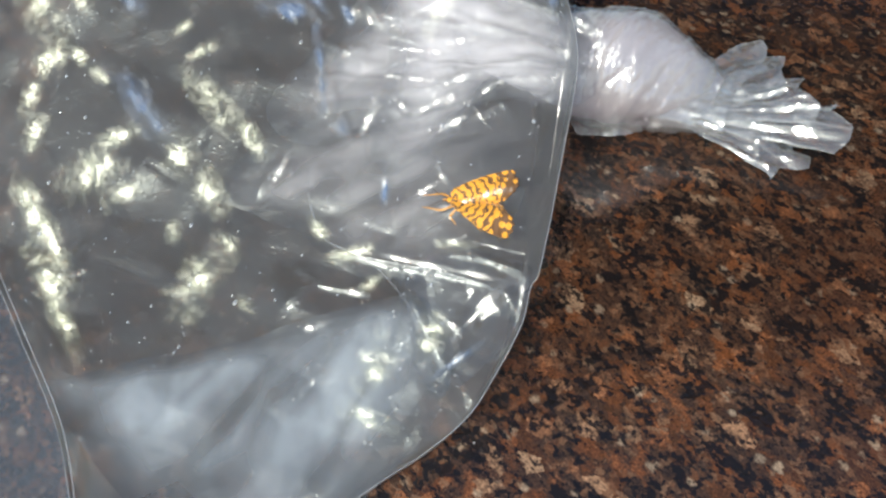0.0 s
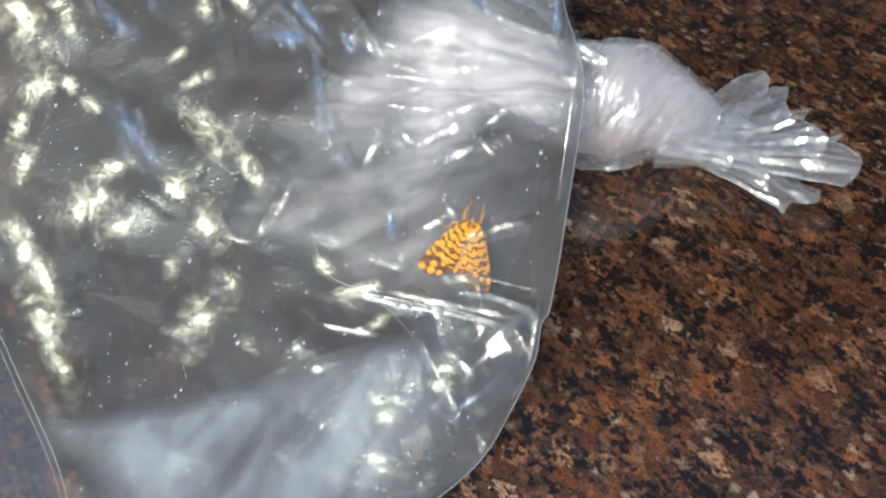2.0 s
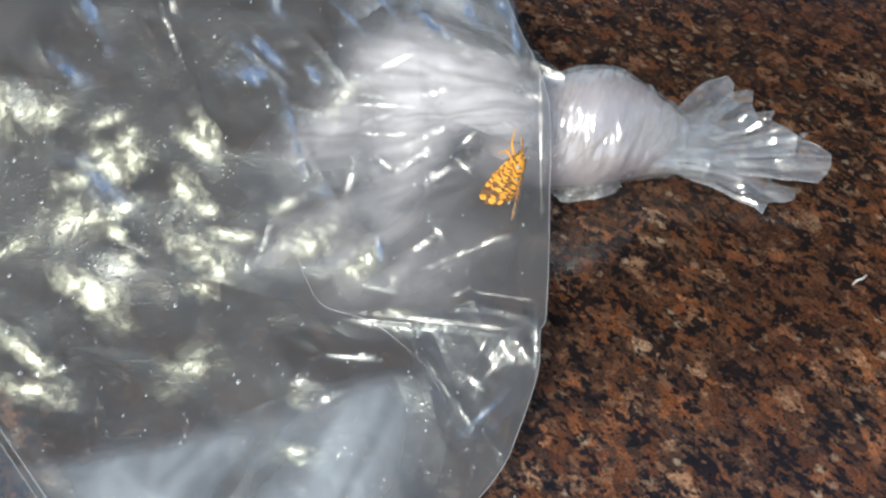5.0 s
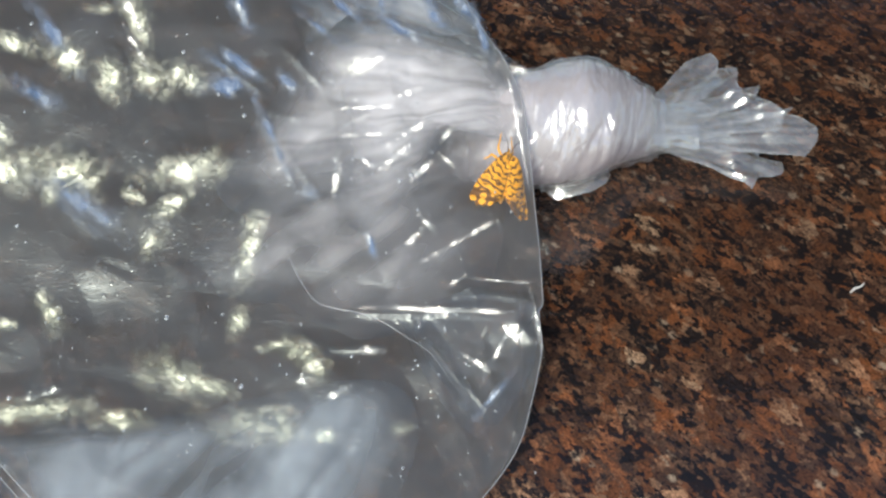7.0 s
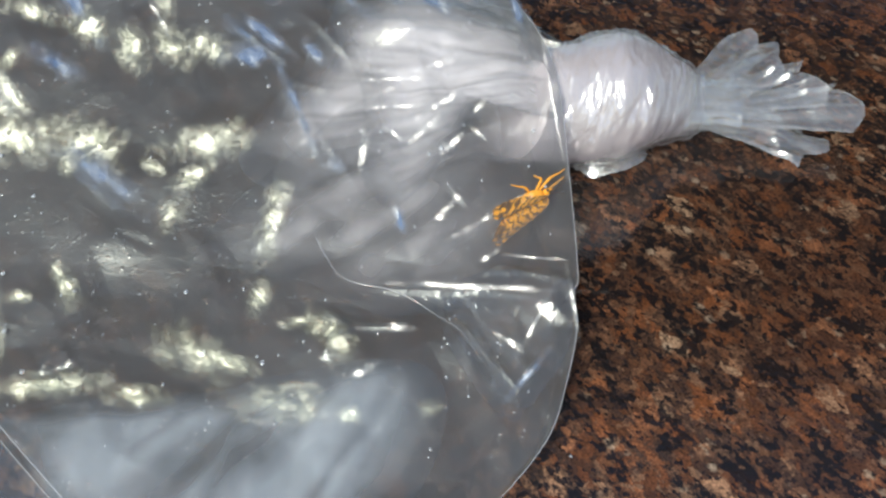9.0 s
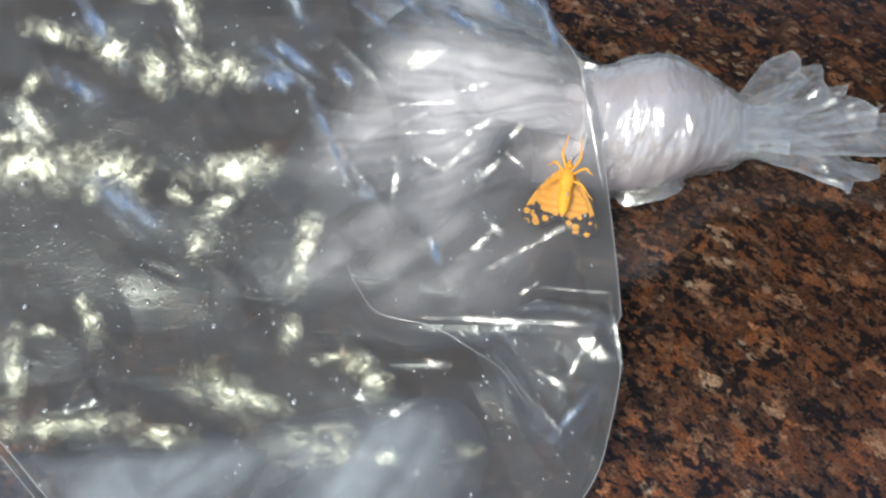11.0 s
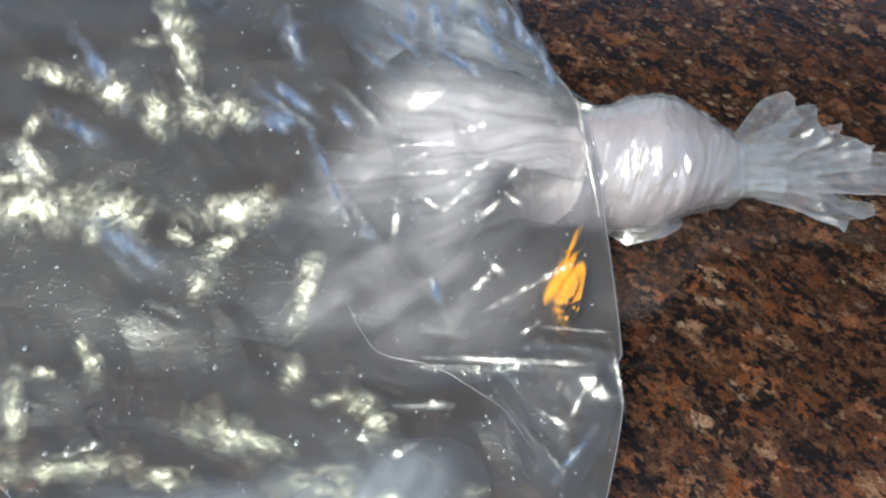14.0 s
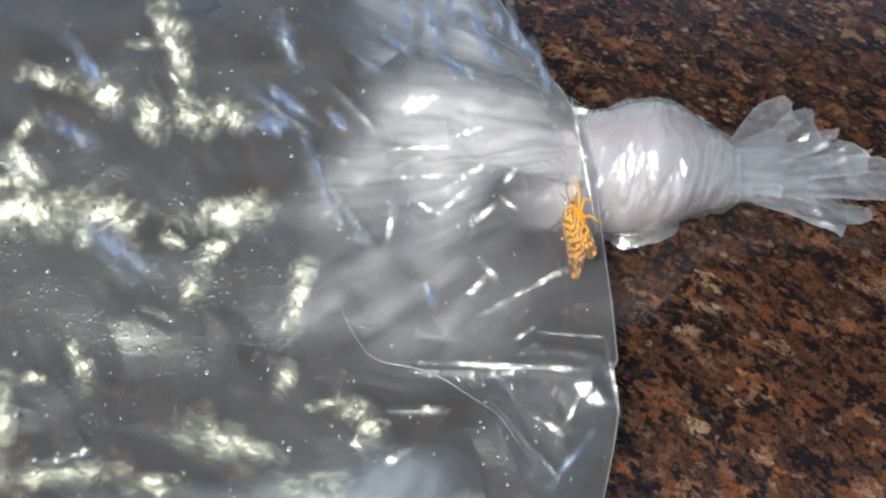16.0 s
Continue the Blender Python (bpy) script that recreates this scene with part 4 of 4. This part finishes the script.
TAIL_ROWS = [
    (0, -0.0250, 0.0113, -17.27),
    (0.5, -0.0249, 0.0070, -18.47),
    (1, -0.0220, 0.0042, -17.15),
    (1.5, -0.0186, 0.0022, -16.19),
    (2, -0.0159, -0.0018, -13.76),
    (2.5, -0.0143, -0.0030, -13.29),
    (3, -0.0138, -0.0040, -12.86),
    (3.5, -0.0141, -0.0032, -13.11),
    (4, -0.0129, -0.0064, -11.14),
    (6.5, -0.0084, 0.0034, -4.00),
    (7, -0.0084, 0.0051, -4.36),
    (7.5, -0.0072, 0.0060, -4.40),
    (8, -0.0067, 0.0047, -4.47),
    (8.2, -0.0061, 0.0055, -4.62),
    (10.5, -0.0026, -0.0007, 0.11),
    (11, -0.0025, -0.0006, -0.38),
    (11.5, -0.0027, -0.0005, -0.24),
    (12, -0.0028, -0.0006, -0.44),
    (12.5, -0.0001, -0.0005, 0.06),
    (13, 0.0001, 0.0002, -0.01),
    (13.5, 0.0000, 0.0001, -0.12),
    (14, 0.0001, -0.0001, 0.25),
    (14.5, 0.0001, -0.0004, 0.26),
    (15, 0.0002, -0.0005, 0.16),
    (15.5, -0.0000, -0.0001, 0.06),
    (16, 0.0000, -0.0001, 0.19),
]
MOTH_ROWS = [  # seconds, place, heading, roll, wing lift
    (0, 0.0124, -0.0190, 0.0327, 172, 0, 8),
    (0.2, 0.0126, -0.0193, 0.0329, 172, 0, 6),
    (0.4, 0.0116, -0.0198, 0.0329, 166, 0, 8),
    (0.6, 0.0110, -0.0186, 0.0335, 172, 5, 10),
    (0.8, 0.0104, -0.0161, 0.0343, 157, 15, 10),
    (1, 0.0095, -0.0134, 0.0352, 152, 30, 15),
    (1.2, 0.0116, -0.0130, 0.0355, 165, 45, 20),
    (1.4, 0.0142, -0.0114, 0.0363, 170, 62, 40),
    (1.5, 0.0254, -0.0322, 0.0300, 240, 55, 60),
    (1.6, 0.0213, -0.0377, 0.0278, 182, 70, 20),
    (1.7, 0.0167, -0.0338, 0.0287, 130, 35, 65),
    (1.8, 0.0130, -0.0300, 0.0297, 80, 0, 50),
    (1.9, 0.0123, -0.0294, 0.0299, 68, 5, -10),
    (1.95, 0.0121, -0.0290, 0.0300, 62, 8, 58),
    (2.05, 0.0130, -0.0272, 0.0306, 80, 8, -22),
    (2.1, 0.0148, -0.0258, 0.0313, 100, 5, 10),
    (2.2, 0.0087, -0.0198, 0.0329, 145, 0, 45),
    (2.3, 0.0207, -0.0223, 0.0331, 128, 5, -5),
    (2.4, 0.0235, -0.0213, 0.0337, 110, 10, 50),
    (2.5, 0.0316, -0.0162, 0.0361, 85, 15, 0),
    (2.6, 0.0381, -0.0100, 0.0388, 62, 20, 40),
    (2.8, 0.0387, -0.0071, 0.0397, 66, 22, -5),
    (3, 0.0412, -0.0030, 0.0413, 66, 52, -38),
    (3.2, 0.0408, -0.0022, 0.0412, 68, 56, -44),
    (3.6, 0.0406, -0.0006, 0.0417, 68, 56, -44),
    (4.2, 0.0425, -0.0003, 0.0409, 72, 52, -42),
    (5.2, 0.0391, 0.0057, 0.0368, 78, 48, -38),
    (6.3, 0.0393, 0.0134, 0.0328, 84, 44, -34),
    (6.6, 0.0399, 0.0137, 0.0318, 84, 40, -28),
    (7, 0.0405, 0.0131, 0.0315, 80, 28, -10),
    (7.3, 0.0410, 0.0144, 0.0316, 64, 12, 4),
    (7.4, 0.0394, 0.0121, 0.0310, 40, 0, 0),
    (7.5, 0.0380, 0.0113, 0.0307, 22, 0, 0),
    (7.6, 0.0351, 0.0095, 0.0304, -4, 0, 0),
    (7.7, 0.0345, 0.0072, 0.0300, -20, 0, 4),
    (7.8, 0.0313, 0.0042, 0.0293, -44, 0, 5),
    (7.9, 0.0154, -0.0064, 0.0267, -45, 8, 10),
    (8, 0.0329, -0.0034, 0.0277, 0, 78, 6),
    (8.1, 0.0340, -0.0011, 0.0281, -16, 35, 40),
    (8.2, 0.0344, 0.0003, 0.0283, -40, 5, 15),
    (8.8, 0.0344, -0.0026, 0.0275, 10, 60, 12),
    (9.5, 0.0366, -0.0000, 0.0281, 60, 125, 8),
    (10.3, 0.0421, 0.0051, 0.0293, 82, 186, 4),
    (10.6, 0.0302, 0.0021, 0.0285, 82, 188, 4),
    (11, 0.0392, 0.0106, 0.0305, 80, 188, 3),
    (11.2, 0.0386, 0.0122, 0.0310, 86, 186, 4),
    (11.5, 0.0378, 0.0151, 0.0317, 86, 186, 4),
    (11.8, 0.0393, 0.0176, 0.0323, 92, 186, 4),
    (12.1, 0.0391, 0.0186, 0.0325, 94, 186, 4),
    (12.4, 0.0422, 0.0189, 0.0326, 94, 186, 4),
    (12.6, 0.0426, 0.0198, 0.0328, 88, 192, 0),
    (12.8, 0.0417, 0.0215, 0.0332, 80, 205, -4),
    (13, 0.0420, 0.0223, 0.0333, 66, 218, -5),
    (13.2, 0.0409, 0.0212, 0.0331, 50, 205, -5),
    (13.3, 0.0402, 0.0212, 0.0330, 36, 190, -3),
    (13.4, 0.0384, 0.0190, 0.0325, 24, 180, 35),
    (13.5, 0.0373, 0.0154, 0.0317, 0, 180, -5),
    (13.6, 0.0369, 0.0165, 0.0319, -2, 180, 0),
    (13.8, 0.0379, 0.0186, 0.0324, -18, 180, 2),
    (13.9, 0.0382, 0.0179, 0.0323, -18, 178, 5),
    (14, 0.0385, -0.0054, 0.0266, 60, 95, 40),
    (14.1, 0.0381, -0.0103, 0.0255, 75, 15, 10),
    (14.2, 0.0400, -0.0102, 0.0255, 68, 5, 12),
    (14.3, 0.0406, -0.0073, 0.0262, 62, -15, 6),
    (14.4, 0.0436, -0.0056, 0.0267, 78, -38, 6),
    (14.6, 0.0462, -0.0018, 0.0276, 84, -48, 10),
    (14.8, 0.0465, 0.0021, 0.0286, 86, -52, 10),
    (15, 0.0461, 0.0060, 0.0295, 90, -62, 8),
    (15.2, 0.0466, 0.0106, 0.0305, 104, -80, 16),
    (15.5, 0.0475, 0.0093, 0.0302, 110, -88, 24),
    (15.8, 0.0484, 0.0115, 0.0308, 104, -84, 14),
    (16, 0.0488, 0.0128, 0.0311, 106, -80, 10),
]


def motions():
    hub = Matrix.Translation(HUB)

    def placed(dx, dy, dz, turn, tilt=0.0):
        return Matrix.Translation(HUB + Vector((dx, dy, dz))) @ pose(0, 0, 0, 0, 0, turn) @ pose(0, 0, 0, tilt)

    def leaning(m, x, y, heading, aside=0.0, turned=0.0):
        """A glint patch's pose in the bag, tilted by place to mirror sun or sky to the camera."""
        p = m @ Vector((x - HUB.x, y - HUB.y, float(lie(np.array(x), np.array(y))) + 0.0056))
        up = Vector((-0.24 - 2.3 * p.x + aside, -1.0 + 0.45 * aside, 1.0)).normalized()
        along = Vector((math.cos(radians(heading + turned)), math.sin(radians(heading + turned)), 0.0))
        along = (along - up * along.dot(up)).normalized()
        turn = Matrix((along, up.cross(along), up)).transposed().to_4x4()
        return m.inverted() @ Matrix.Translation(p) @ turn

    whole = {t: placed(dx, dy, dz, turn, tilt) for t, dx, dy, dz, turn, tilt in BAG_ROWS}
    walk(bag, list(whole.items()))
    walk(knot, [(t, whole[t].inverted() @ placed(dx, dy, 0, turn) @ Matrix.Translation(KNOT_AT - HUB)) for t, dx, dy, turn in KNOT_ROWS])
    walk(tail, [(t, whole[t].inverted() @ placed(dx, dy, 0, turn) @ Matrix.Translation(TAIL_AT - HUB)) for t, dx, dy, turn in TAIL_ROWS])
    hinge = Vector((-0.054, -0.066, 0.0)) - HUB
    walk(flap, [(t, Matrix.Translation(hinge + Vector((0.022, -0.006, 0.0)) * (t < 5)) @ pose(0, 0, 0, 0, 0, 19 * (t < 5)) @ Matrix.Translation(-hinge)) for t in whole])
    for ob, first, then in cool:
        a, b = leaning(whole[3.5], *first, 0.5, -13), leaning(whole[13], *then, 0.5)
        walk(ob, [(0, a), (4, a), (6.5, b), (16, b)])
    for ob, first, then in glint_patches:  # glint patches slide to where highlights show from the camera
        a, b = leaning(whole[3.5], *first, 0.0, -13 if first == then else 0), leaning(whole[13], *then)
        walk(ob, [(0, a), (4, a), (6.5, b), (16, b)])
    walk(moth, [(t, pose(x, y, z, 22) @ pose(0, 0, 0, 0, 0, heading - 90) @ pose(0, 0, 0, 0, roll)) for t, x, y, z, heading, roll, lift in MOTH_ROWS])
    for ob, side, hx, hy, hz, share in wings:
        walk(ob, [(row[0], pose(side * hx * MM, hy * MM, hz * MM, 0, -side * row[6] * share, 0)) for row in MOTH_ROWS])


motions()
